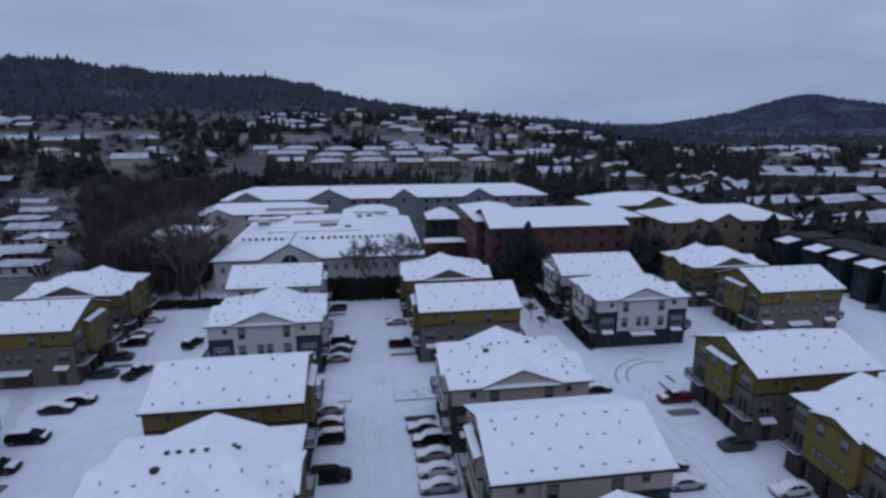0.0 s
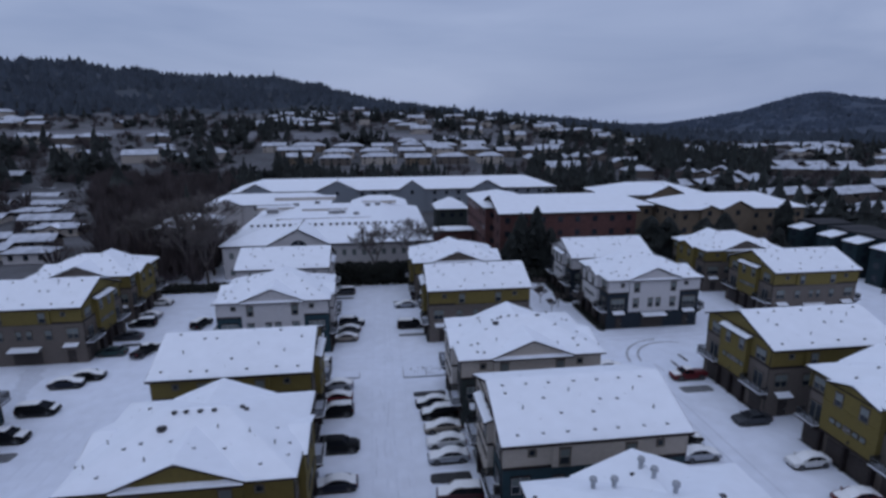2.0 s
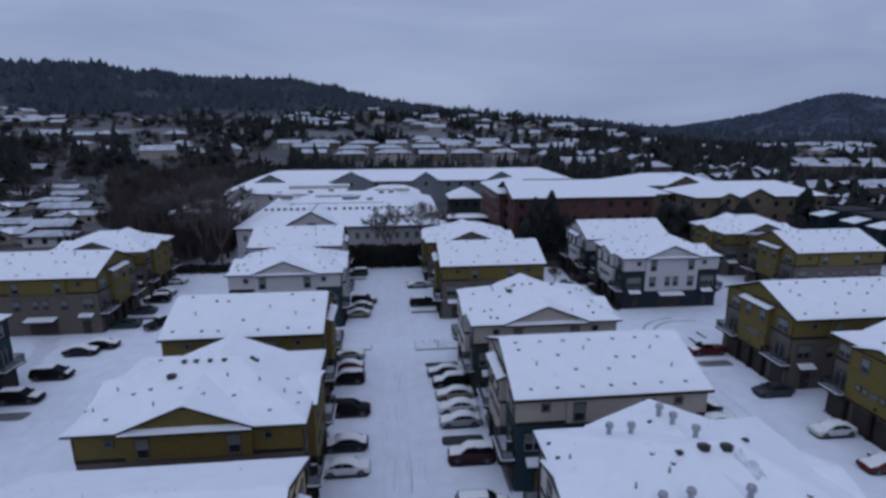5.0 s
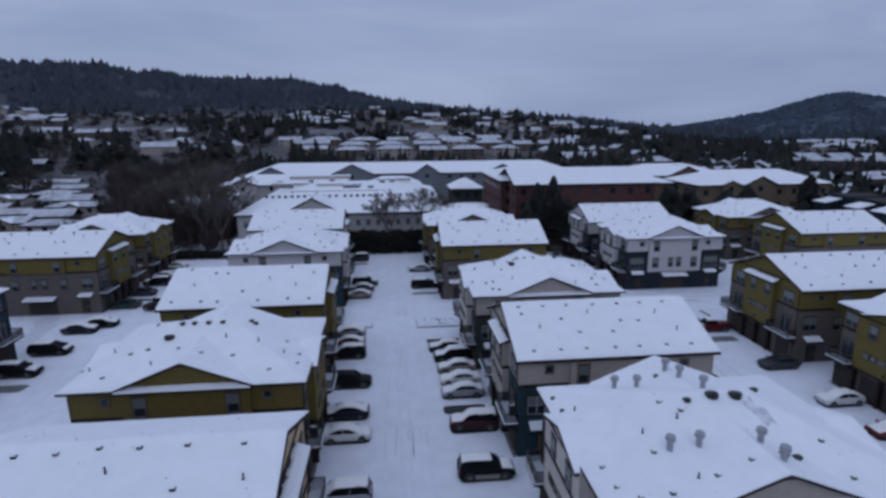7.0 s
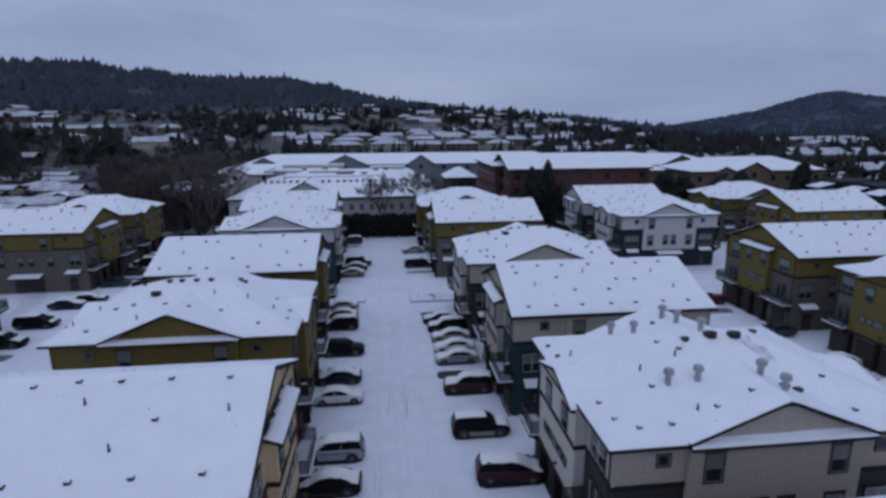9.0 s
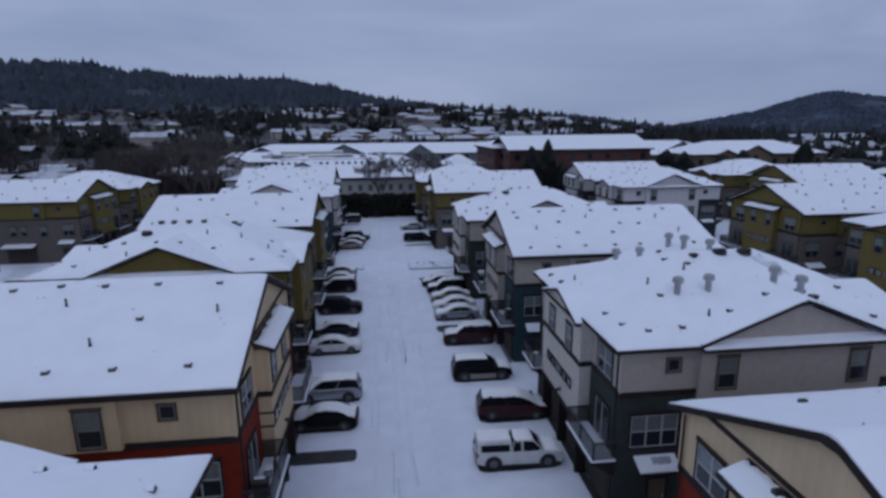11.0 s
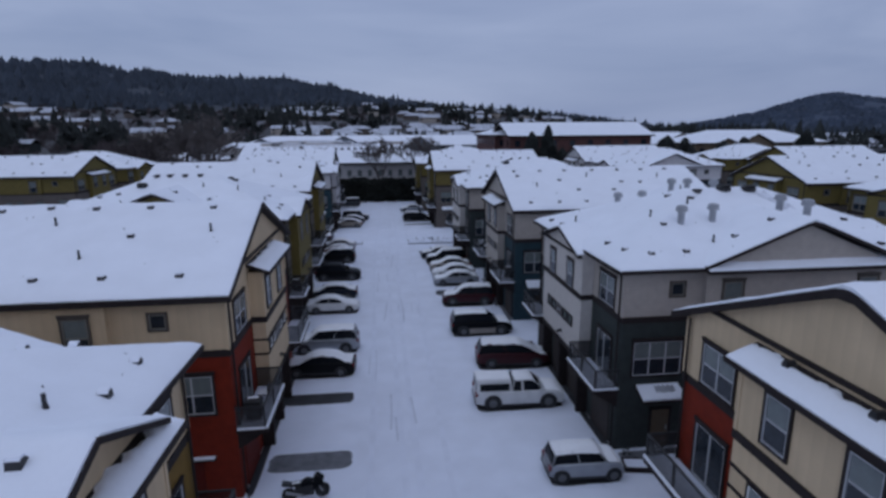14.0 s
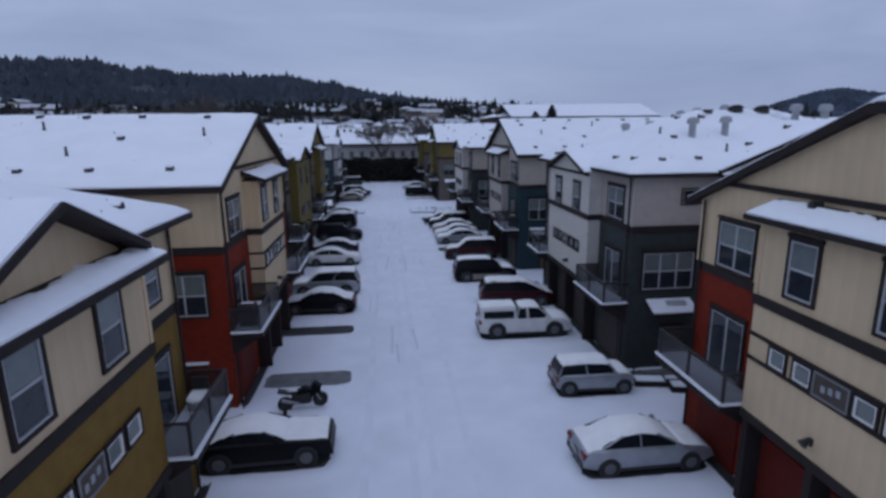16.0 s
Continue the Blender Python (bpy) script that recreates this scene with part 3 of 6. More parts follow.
def townhouse(cx, cy, kind, pal, label, seed, gable=None, flues=False, pent=False, hoods=False, vents=None, drop=0.0, reach=7.1, pitch=0.4014, ridge=12.25):
    house = thing("townhouse", label, "townhouse", "townhouses of the estate", m=pose(cx, cy, -drop))
    rnd = random.Random(seed)
    split = 6.57 if pent else SPLIT
    part("lower_wall", Shape().box(-WX, WX, -WY, WY, 0, split), pal["low"], house)
    if kind == "gable":
        part("upper_wall", Shape().prism([(-WY, split), (WY, split), (WY, 9.42), (0, 12.06), (-WY, 9.42)], "x", -WX, WX), pal["up"], house)
        x1, y1 = 9.15 if pitch < 0.42 else 9.02, reach
        fn = lambda x, y: ridge - pitch * abs(y)
        roof_sheet(house, "roof", fn, -x1, x1, -y1, y1, seed, edge=0.24, label="gable roof with a dark edge")
    else:
        part("upper_wall", Shape().box(-WX, WX, -WY, WY, split, 9.25), pal["up"], house)
        x1, y1 = 9.3, 7.28 if pent else 7.15
        fn = lambda x, y: (EAVE - 0.08 if pent else EAVE) + 0.40 * min(x1 - abs(x), y1 - abs(y))
        roof_sheet(house, "roof", fn, -x1, x1, -y1, y1, seed, cell=0.25, label="hipped roof with a dark edge", grid=0.3)
        gf = lambda x, y: EAVE + 0.10 + 0.40 * (5.15 - abs(x))
        for s in (-1, 1):
            roof_sheet(house, "cross_gable", gf, -5.15, 5.15, *sorted((s * 7.25, s * 0.8)), seed + 3, label="broad cross gable")
            part("gable_wall", Shape().prism([(-4.7, 9.2), (4.7, 9.2), (4.7, 9.35), (0, 11.3), (-4.7, 9.35)], "y", *sorted((s * 6.0, s * (WY + 0.28)))), gable or pal["gable"], house)
            pent_fn = lambda x, y: EAVE + 0.06 - 0.3 * (abs(y) - 6.9)
            roof_sheet(house, "pent_roof", pent_fn, -5.1, 5.1, *sorted((s * 6.8, s * 7.4)), seed + 4, edge=0.14)
    part("storey_band", Shape().box(-WX - 0.05, WX + 0.05, -WY - 0.05, WY + 0.05, split - 0.15, split + 0.15), TRIM, house)
    for x in (-WX, WX):
        for y in (-WY, WY):
            part("corner_board", Shape().box(x - 0.06, x + 0.06, y - 0.06, y + 0.06, split + 0.15, 9.2), pal["up"] if kind == "gable" else pal["bay"], house)
            part("downpipe", Shape().tube((x * 1.012, y * 0.97, 0.1), 0.05, (x * 1.012, y * 0.97, 9.2), 0.05, 6), TRIM, house)
    for s in (-1, 1):
        lane_face(house, s, pal, kind, pent, s * cx < 0)
        long_face(house, s, pal, kind, s < 0)
    # vents that stand out of the snow
    spots = []
    if vents:
        for me, name in ((VENT_CAP, "roof_vent"), (PIPE, "vent_pipe"), (BIG_VENT, "large_roof_vent"), (HATCH, "dark_vent_hood"), (FLUE, "flue")):
            spots += [(x, y, me, name) for x, y in vents.get(name, ())]
    elif kind == "gable":
        for y, xs in ((-6.2, (-7.2, -3.4, 0.5, 4.1, 7.1)), (-3.1, (-5.6, 1.4, 3.2)), (-0.75, (-7.0, -4.2, -0.8, 2.6, 6.9)), (0.8, (-5, 0, 5)), (4.5, (-6, -1, 3.5))):
            spots += [(x + rnd.uniform(-0.5, 0.5), y + rnd.uniform(-0.12, 0.12), VENT_CAP, "roof_vent") for x in xs]
        spots += [(-2.4, -4.9, PIPE, "vent_pipe"), (5.2, -2.0, PIPE, "vent_pipe"), (-6.6, -2.4, PIPE, "vent_pipe"), (3.4, -1.5, PIPE, "vent_pipe")]
    else:
        for y, xs in ((-6.0, (-7.0, -5.6, 6.2)), (-4.7, (-7.6, -6.4, 5.5, 7.6)), (-2.4, (-8.2, -4.6, 4.3, 7.2)), (-0.7, (-3.4, -2.2, 2.0)), (2.2, (-7.6, -5.3, 4.8, 7.0))):
            spots += [(x + rnd.uniform(-0.4, 0.4), y + rnd.uniform(-0.2, 0.2), VENT_CAP, "roof_vent") for x in xs]
        spots += [(-4.0, -4.3, PIPE, "vent_pipe"), (3.6, -5.4, PIPE, "vent_pipe"), (6.4, 1.2, PIPE, "vent_pipe"), (-5.2, 0.6, PIPE, "vent_pipe")]
        if hoods:
            spots += [(x, -0.35, VENT_CAP, "roof_vent") for x in (-3.7, -2.6, -1.5, -0.4, 2.3, 2.6)] + [(-3.5, -1.5, HATCH, "dark_vent_hood")]
    if flues:
        # snow melted thin and grey below the warm vent hoods
        melt = lambda x, y: max(fn(x, y), gf(x, y) if abs(x) < 5.15 else 0)
        for mx, my, a, b, q in ((2.3, -1.7, 0.75, 1.5, 5),):
            def thin(x, y):
                r = math.hypot((x - mx - 0.25 * (my - y)) / a, (y - my) / b)
                return melt(x, y) + 0.165 - 0.16 * smooth_step(0.45, 1.0, r + 0.55 * noise.noise((x * 2.2, y * 1.1, q)))
            part("melted_snow", Shape().shell(steps(mx - 1.5, mx + 1.5, 0.15), steps(my - 1.9, my + 1.9, 0.15), thin, lambda x, y: melt(x, y) - 0.05), MELT, house, "thin grey melting snow", smooth=True)
    specks = Shape()
    for i in range(34):
        x, y = rnd.uniform(-8.8, 8.8), rnd.uniform(-6.8, 6.8)
        z = fn(x, y)
        if kind != "gable":
            z = max(z, gf(x, y) if abs(x) < 5.15 else 0)
        w, d = rnd.uniform(0.03, 0.07), rnd.uniform(0.02, 0.05)
        specks.add([(x - w, y - d, z + 0.05), (x + w, y - d, z + 0.05), (x + w * 0.5, y + d, z + 0.05), (x, y, z + rnd.uniform(0.17, 0.23))], [(0, 1, 3), (1, 2, 3), (2, 0, 3)])
    part("roof_specks", specks, SHINGLE, house, "dark specks showing through the snow")
    for x, y, me, name in spots:
        z = fn(x, y)
        if kind != "gable":
            z = max(z, gf(x, y) if abs(x) < 5.15 else 0)
        if pent and x > 7.4 and abs(y + 0.25) < 2.9:
            z = max(z, 9.34 + 0.44 * (2.95 - abs(y + 0.25)))
        v = part(name, me, None, house, m=pose(x, y, z + (0.10 if me is VENT_CAP else 0.02), 0, 0, 0 if y < 0 else 180))
        if me is VENT_CAP and cy < 50 and (y < 0 or pent):
            part("snow", VENT_SNOW, None, v)
    return house


def palette(up, low, bay, bay_up, bay_low, garage, flat_bay=False, small=None, frame_mat=None, gable=None, door=None):
    return dict(small=small or up, frame=frame_mat, gable=gable or up, door=door or DOOR_TAN, up=up, low=low, bay=bay, bay_up=bay_up, bay_low=bay_low, garage=garage, flat_bay=flat_bay)


P_RED = palette(CREAM, RED, CREAM, CREAM, CREAM, DOOR_RED, True, WHITE_PAINT)
P_OCHRE = palette(CREAM, OCHRE, CREAM, CREAM, OCHRE, DOOR_DARK, False, WHITE_PAINT)
P_YELLOW = palette(YELLOW, TAUPE, YELLOW, YELLOW, YELLOW, DOOR_DARK, True, DULL_FRAME, DULL_FRAME, TAUPE, DOOR_DARK)
P_SLATE = palette(GREIGE, SLATE, GREIGE, PALE, PALE, DOOR_DARK, False, TRIM)
P_TEAL = palette(GREIGE, TEAL, GREIGE, GREIGE, GREIGE, DOOR_DARK, True)
P_DARK = palette(TEAL, TEAL, TEAL, TEAL, TEAL, DOOR_DARK)
P_GREY = palette(OFFWHITE, TEAL, OFFWHITE, OFFWHITE, OFFWHITE, DOOR_DARK)
P_GREY_DARK = palette(OFFWHITE, DARK_BASE, OFFWHITE, OFFWHITE, OFFWHITE, DOOR_DARK, False, None, DULL_FRAME, None, DOOR_DARK)
V_OCHRE = dict(roof_vent=((8.87, -0.77), (8.3, 4.9), (8.35, 3.1), (4.6, 6.2), (-2.6, 6.2), (6.2, 5.9), (-6.8, 3.0), (-1.4, 5.0), (2.2, 4.6)), vent_pipe=((7.65, 2.03), (3.4, 5.4)))
V_RED = dict(roof_vent=((-7.3, -0.7), (-4.9, -0.7), (-2.8, -0.7), (-1.4, -5.9), (1.3, -5.9), (3.9, -5.9), (6.9, -5.9), (3.9, -3.0), (-0.7, -0.5), (1.4, -0.6), (3.9, -0.6), (6.9, -0.7)), vent_pipe=((2.4, -4.5), (7.3, -2.7), (-3.0, -4.8), (-5.5, -2.5), (0.2, -1.9)))
V_TEAL = dict(roof_vent=[(x, -0.8) for x in (-7.6, -5.2, -2.9, -0.3, 2.1, 4.4, 6.7)] + [(x, -6.1) for x in (-7.4, -5.0, -2.7, -0.1, 2.1, 4.6, 6.9)] + [(-7.5, -1.7), (-3.9, -2.5), (1.6, -3.0), (3.3, -3.1), (-2.7, -4.2), (0.4, -4.3)], vent_pipe=((-6.2, -3.5), (5.3, -2.2), (-1.2, -1.9), (6.4, -4.4)))
V_SLATE = dict(roof_vent=((-8.7, 4.8), (-8.6, 3.0), (-8.5, 0.2), (-8.3, -3.4), (-8.2, -5.2), (-7.3, -6.1), (-5.5, -6.0), (-5.5, -3.7), (-2.8, -5.6), (-0.9, -5.5), (4.7, -3.7), (4.9, -5.9), (-1.2, 4.6), (-3.4, -0.1), (-2.6, -1.2)),
               vent_pipe=((-7.9, 2.5), (-5.4, -2.1), (-3.7, -5.3), (-3.1, -1.7)), dark_vent_hood=((-0.1, -0.3), (1.4, -0.4)), large_roof_vent=((3.4, 0.6), (-1.9, -0.6), (1.2, -5.2), (2.2, -5.0)),
               flue=((-4.5, -3.6), (-2.7, -3.5), (0.4, -4.3), (0.6, -5.9), (-4.5, 4.1), (-3.0, 3.8), (-0.4, 4.9), (-0.1, 3.5), (0.5, 1.6)))
V_YELLOW = dict(roof_vent=((-9.0, -3.7), (-6.4, -5.9), (-5.2, -3.6), (-4.0, -3.2), (-1.6, -3.2), (0.8, -4.9), (3.0, -4.2), (6.8, -1.3), (8.1, -3.0), (8.2, -4.7), (6.2, -5.8), (-5.5, 2.6)),
                large_roof_vent=((-2.1, -0.5), (-1.1, -0.5), (0.1, -0.5), (1.3, -0.5), (3.5, 0.4), (3.9, 0.2)), dark_vent_hood=((-2.7, -2.0),), vent_pipe=((-7.5, -1.5), (-8.0, -4.6), (-3.2, -4.8), (4.8, -2.8), (2.0, -2.2), (7.0, -3.6)))
V_FAR_YELLOW = dict(roof_vent=((-7.7, -6.0), (-7.1, -0.5), (-4.5, -6.1), (-2.7, -6.2), (-4.1, -1.3), (-2.7, -1.4), (1.7, -6.2), (5.0, -6.1), (7.4, -6.2), (7.4, -1.7), (4.7, -0.5), (-0.3, -4.6)), vent_pipe=((-6.0, -3.4), (2.4, -2.6), (5.6, -3.9)))
HOUSES = [
    (-15.47, 8.6, "hip", P_OCHRE, "three-storey townhouse, cream above ochre siding, snow-covered hipped roof", dict(pent=True, drop=0.3, vents=V_OCHRE)),
    (-15.55, 26.95, "gable", P_RED, "three-storey townhouse, cream boards above barn-red siding, snowy gable roof", dict(vents=V_RED)),
    (-16.6, 45.6, "hip", P_YELLOW, "three-storey mustard-yellow townhouse with snowy hipped roof and cross gable", dict(vents=V_YELLOW, gable=YELLOW)),
    (-17.3, 64.4, "gable", P_YELLOW, "three-storey mustard-yellow townhouse under a snowy gable roof", dict(vents=V_FAR_YELLOW)),
    (-17.4, 90.2, "hip", P_GREY, "pale grey townhouse with dark teal base and snowy hipped roof", {}),
    (-19.0, 109.8, "gable", P_GREY, "pale grey townhouse under a snowy gable roof beside the hedge", {}),
    (19.75, 10.1, "gable", P_RED, "three-storey townhouse, cream boards and barn-red corners, snowy gable roof", dict(drop=0.3, reach=7.42, pitch=0.4288, ridge=12.33)),
    (19.6, 28.45, "hip", P_SLATE, "three-storey townhouse, greige above slate-green siding, snowy hipped roof with flues", dict(flues=True, vents=V_SLATE)),
    (19.05, 47.3, "gable", P_TEAL, "three-storey greige townhouse with dark teal base under snowy gable roof", dict(vents=V_TEAL)),
    (18.1, 64.9, "hip", P_SLATE, "greige townhouse with slate base and snow-covered hipped roof", dict(hoods=True)),
    (16.85, 91.9, "gable", P_YELLOW, "mustard-yellow townhouse with taupe lower storeys, snowy gable roof", {}),
    (15.8, 110.6, "hip", P_YELLOW, "mustard-yellow townhouse with snowy hipped roof beside the hedge", {}),
    (49.5, 93.4, "hip", P_GREY_DARK, "pale grey townhouse with dark teal corners and snowy hipped roof", {}),
    (48.7, 109.6, "gable", P_GREY_DARK, "pale grey townhouse with dark base under a snowy gable roof", {}),
    (57.2, 62.4, "gable", P_YELLOW, "mustard-yellow townhouse with taupe base, wide snowy gable roof", {}),
    (58.3, 44.3, "hip", P_YELLOW, "mustard-yellow townhouse with taupe base, snowy hipped roof", {}),
    (82.3, 93.7, "gable", P_YELLOW, "mustard-yellow townhouse with taupe base and small canopies, snowy gable roof", {}),
    (80.0, 111.5, "hip", P_YELLOW, "mustard-yellow townhouse near dark conifers, snowy hipped roof", {}),
    (-55.6, 91.6, "gable", P_YELLOW, "mustard-yellow townhouse with taupe lower storeys and snowy gable roof", {}),
    (-55.7, 109.1, "hip", P_YELLOW, "mustard-yellow townhouse with snowy hipped roof beside bare wood", {}),
    (-57.3, 60.9, "hip", P_DARK, "townhouse with dark teal lower storeys and snowy roof", {}),
]
for i, (cx, cy, kind, pal, label, more) in enumerate(HOUSES):
    townhouse(cx, cy, kind, pal, label, 11 + i * 7, **more)


# ---- trees ----
def conifer(shape, x, y, z, h, w, rnd, tiers=5, sides=8):
    """A ragged fir: drooping tiers of uneven points."""
    for t in range(tiers):
        k = t / tiers
        z0, z1 = z + h * (0.10 + 0.80 * k), z + h * min(1.0, 0.10 + 0.80 * k + 1.7 / tiers)
        r = w * (1 - k) ** 0.9
        a0 = rnd.uniform(0, 6.28)
        ring = [(x + r * q * math.cos(a0 + 6.2832 * i / sides), y + r * q * math.sin(a0 + 6.2832 * i / sides), z0 - 0.08 * h / tiers * q + rnd.uniform(-0.15, 0.15) * h / tiers)
                for i in range(sides) for q in (rnd.uniform(0.45, 1.25),)]
        shape.add(ring + [(x + rnd.uniform(-0.1, 0.1) * w, y, z1)], [(i, (i + 1) % sides, sides) for i in range(sides)])


def round_tree(shape, x, y, z, h, w, rnd, n=34):
    """A far broad-crowned evergreen: loose clumps of foliage round a leaning core."""
    lobes = [(rnd.uniform(-0.45, 0.45) * w, rnd.uniform(-0.45, 0.45) * w, rnd.uniform(0.3, 0.8) * h, rnd.uniform(0.4, 0.7) * w) for i in range(4)]
    for i in range(n):
        lx, ly, lz, r = lobes[i % 4]
        d = Vector((rnd.gauss(0, 1), rnd.gauss(0, 1), rnd.gauss(0, 1))).normalized()
        c = Vector((x + lx + d.x * r * 0.8, y + ly + d.y * r * 0.8, z + max(0.6, lz + d.z * h * 0.22)))
        e = d.cross(Vector((rnd.gauss(0, 1), rnd.gauss(0, 1), rnd.gauss(0, 1)))).normalized() * r * rnd.uniform(0.35, 0.7)
        f = e.cross(d) * rnd.uniform(0.6, 1.1)
        shape.add([c - e, c - f * 0.8, c + e * 0.9, c + f], [(0, 1, 2, 3)])


def needle_tree(x, y, h, w, seed, label):
    """A dark fir near enough to show its boughs: many drooping sprays round a trunk."""
    rnd = random.Random(seed)
    tree = thing("conifer", label, "tree", "dark conifers", m=pose(x, y, 0))
    part("trunk", Shape().tube((0, 0, 0), 0.28, (0, 0, h * 0.95), 0.04, 8), BARK, tree)
    crown = Shape()
    n = int(h * w * 38)
    for i in range(n):
        k = rnd.random() ** 0.8
        z = h * (0.06 + 0.93 * k)
        r = w * (1 - k) ** 0.56 * rnd.uniform(0.4, 1.2) + 0.15
        a = rnd.uniform(0, 6.28)
        r *= 0.95 + 0.65 * noise.noise((math.cos(a) * 1.3 + seed, math.sin(a) * 1.3, z * 0.45))
        c, s = math.cos(a), math.sin(a)
        b, d = rnd.uniform(0.3, 0.62) * (1.15 - 0.6 * k), rnd.uniform(0.1, 0.45)
        inner = (c * r * 0.15, s * r * 0.15, z + 0.25 * r)
        tip = (c * r, s * r, z - d)
        mid = (c * r * 0.62, s * r * 0.62, z)
        crown.add([inner, (mid[0] - s * b, mid[1] + c * b, mid[2] - 0.12), tip, (mid[0] + s * b, mid[1] - c * b, mid[2] - 0.12), (mid[0], mid[1], mid[2] + 0.14)],
                  [(0, 1, 4), (1, 2, 4), (2, 3, 4), (3, 0, 4)])
    part("crown", crown, NEEDLES, tree)
    return tree


def branches(shape, p, way, length, r, depth, rnd):
    q = p + way * length
    shape.tube(p, max(r, 0.028), q, max(r * 0.66, 0.02), 5 if depth > 1 else 3, cap=False)
    if depth == 0:
        return
    for i in range(3 if depth > 1 else 7):
        axis = Vector((rnd.uniform(-1, 1), rnd.uniform(-1, 1), rnd.uniform(-0.3, 0.5)))
        w = (way + axis * rnd.uniform(0.35, 0.75)).normalized()
        w.z = max(w.z, 0.02)
        start = p + way * length * rnd.uniform(0.55, 1.0)
        branches(shape, start, w.normalized(), length * rnd.uniform(0.6, 0.85), r * 0.55, depth - 1, rnd)


def bare_tree(x, y, h, seed, label):
    rnd = random.Random(seed)
    tree = thing("bare_tree", label, "tree", "bare winter trees", m=pose(x, y, 0))
    part("trunk", Shape().tube((0, 0, 0), h * 0.022, (0, 0, h * 0.3), h * 0.017, 8), BARK, tree)
    crown = Shape()
    for i in range(4):
        w = Vector((math.cos(i * 1.7 + seed), math.sin(i * 1.7 + seed), rnd.uniform(1.4, 3.2))).normalized()
        branches(crown, Vector((0, 0, h * rnd.uniform(0.22, 0.32))), w, h * 0.26, h * 0.012, 5, rnd)
    part("crown", crown, TWIG, tree, "fine leafless twigs")
    return tree


def wood_tree(shape, x, y, z, h, w, rnd, n=26):
    """A far leafless tree: a haze of upright slivers."""
    for i in range(n):
        a, r = rnd.uniform(0, 6.28), w * rnd.random() ** 0.6
        b = rnd.uniform(0.06, 0.2)
        bx, by = x + r * 0.35 * math.cos(a), y + r * 0.35 * math.sin(a)
        tx, ty, tz = x + r * math.cos(a), y + r * math.sin(a), z + h * (1 - 0.35 * (r / w) ** 2) * rnd.uniform(0.7, 1.0)
        c, s = math.cos(a + 1.57) * b, math.sin(a + 1.57) * b
        shape.add([(bx, by, z + h * 0.12), (0.5 * (bx + tx) + c * 2, 0.5 * (by + ty) + s * 2, 0.55 * tz + 0.45 * z), (tx, ty, tz), (0.5 * (bx + tx) - c * 2, 0.5 * (by + ty) - s * 2, 0.5 * (tz + z))], [(0, 1, 2), (0, 2, 3)])


needle_tree(35.0, 125.6, 15.4, 3.9, 1, "tall dark fir beside the brick building")
needle_tree(39.2, 126.2, 16.9, 4.2, 2, "tall dark fir beside the brick building")
needle_tree(42.6, 125.4, 11.5, 3.6, 3, "dark fir beside the brick building")
needle_tree(32.4, 124.5, 10.5, 3.4, 10, "dark fir beside the brick building")
needle_tree(68.2, 123.6, 14.2, 5.8, 4, "broad dark conifer behind grey townhouse")
needle_tree(73.2, 124.6, 13.6, 5.6, 5, "broad dark conifer behind grey townhouse")
needle_tree(85.5, 127.5, 12.6, 5.4, 6, "dark conifer before the tan building")
needle_tree(91.0, 128.0, 13.6, 5.2, 7, "dark conifer before the tan building")
needle_tree(114.2, 135.0, 15.4, 4.6, 8, "tall dark conifer before the tan building")
needle_tree(107.6, 128.4, 9.0, 3.6, 9, "dark conifer beside the teal row")
bare_tree(-49.8, 137.4, 19.0, 1, "tall leafless tree with spreading crown")
bare_tree(-45.0, 141.5, 20.0, 2, "tall leafless tree at the edge of the wood")
bare_tree(-41.2, 134.0, 17.5, 3, "leafless tree beside the white building")
bare_tree(-40.4, 126.4, 15.0, 8, "leafless tree beside the white building")
bare_tree(-44.6, 128.2, 15.5, 9, "leafless tree beside the white building")
bare_tree(-1.0, 123.8, 14.6, 4, "leafless tree before the white building")
bare_tree(8.2, 124.2, 14.8, 5, "leafless tree before the white building")
bare_tree(-57.0, 136.0, 16.5, 6, "leafless tree at the edge of the wood")
bare_tree(22.0, 121.0, 9.5, 7, "leafless tree beside the brick building")


def leafy_mass(name, label, x0, x1, y0, y1, z1, n, seed, mat, size=0.34):
    rnd = random.Random(seed)
    s = Shape()
    for i in range(n):
        x, y, z = rnd.uniform(x0, x1), rnd.uniform(y0, y1), z1 * rnd.random() ** 0.7
        z *= 0.88 + 0.22 * noise.noise((x * 0.5, y * 0.5, seed))
        d = Vector((rnd.gauss(0, 1), rnd.gauss(0, 1), rnd.gauss(0, 1))).normalized() * size
        e = d.cross(Vector((rnd.gauss(0, 1), rnd.gauss(0, 1), rnd.gauss(0, 1)))).normalized() * size * 0.7
        c = Vector((x, y, max(z, 0.15)))
        s.add([c - d, c + e, c + d, c - e], [(0, 1, 2, 3)])
    me = s.mesh(name)
    me.materials.append(mat)
    return tagged(new(name, me), label, "hedge", kind="stuff")


leafy_mass("hedge", "tall dark evergreen hedge closing the lane", -10.6, 8.0, 119.8, 122.6, 5.6, 9000, 1, HEDGE, 0.42)
leafy_mass("hedge", "low dark hedge along the estate edge", -66, -28, 119.5, 121.5, 2.0, 5200, 2, HEDGE)
leafy_mass("hedge", "dark shrubs behind the yellow townhouse", 24.5, 40, 116.5, 121, 2.8, 3200, 3, HEDGE)


# ---- far buildings ----
FAR_WINDOW = fixed(Shape().box(-0.65, 0.65, -0.06, 0.03, 0, 1.5).mesh("window"), GLASS)
PALE_WINDOW = fixed(Shape().box(-0.5, 0.5, -0.06, 0.03, 0, 1.5).mesh("window"), PALE_GLASS)


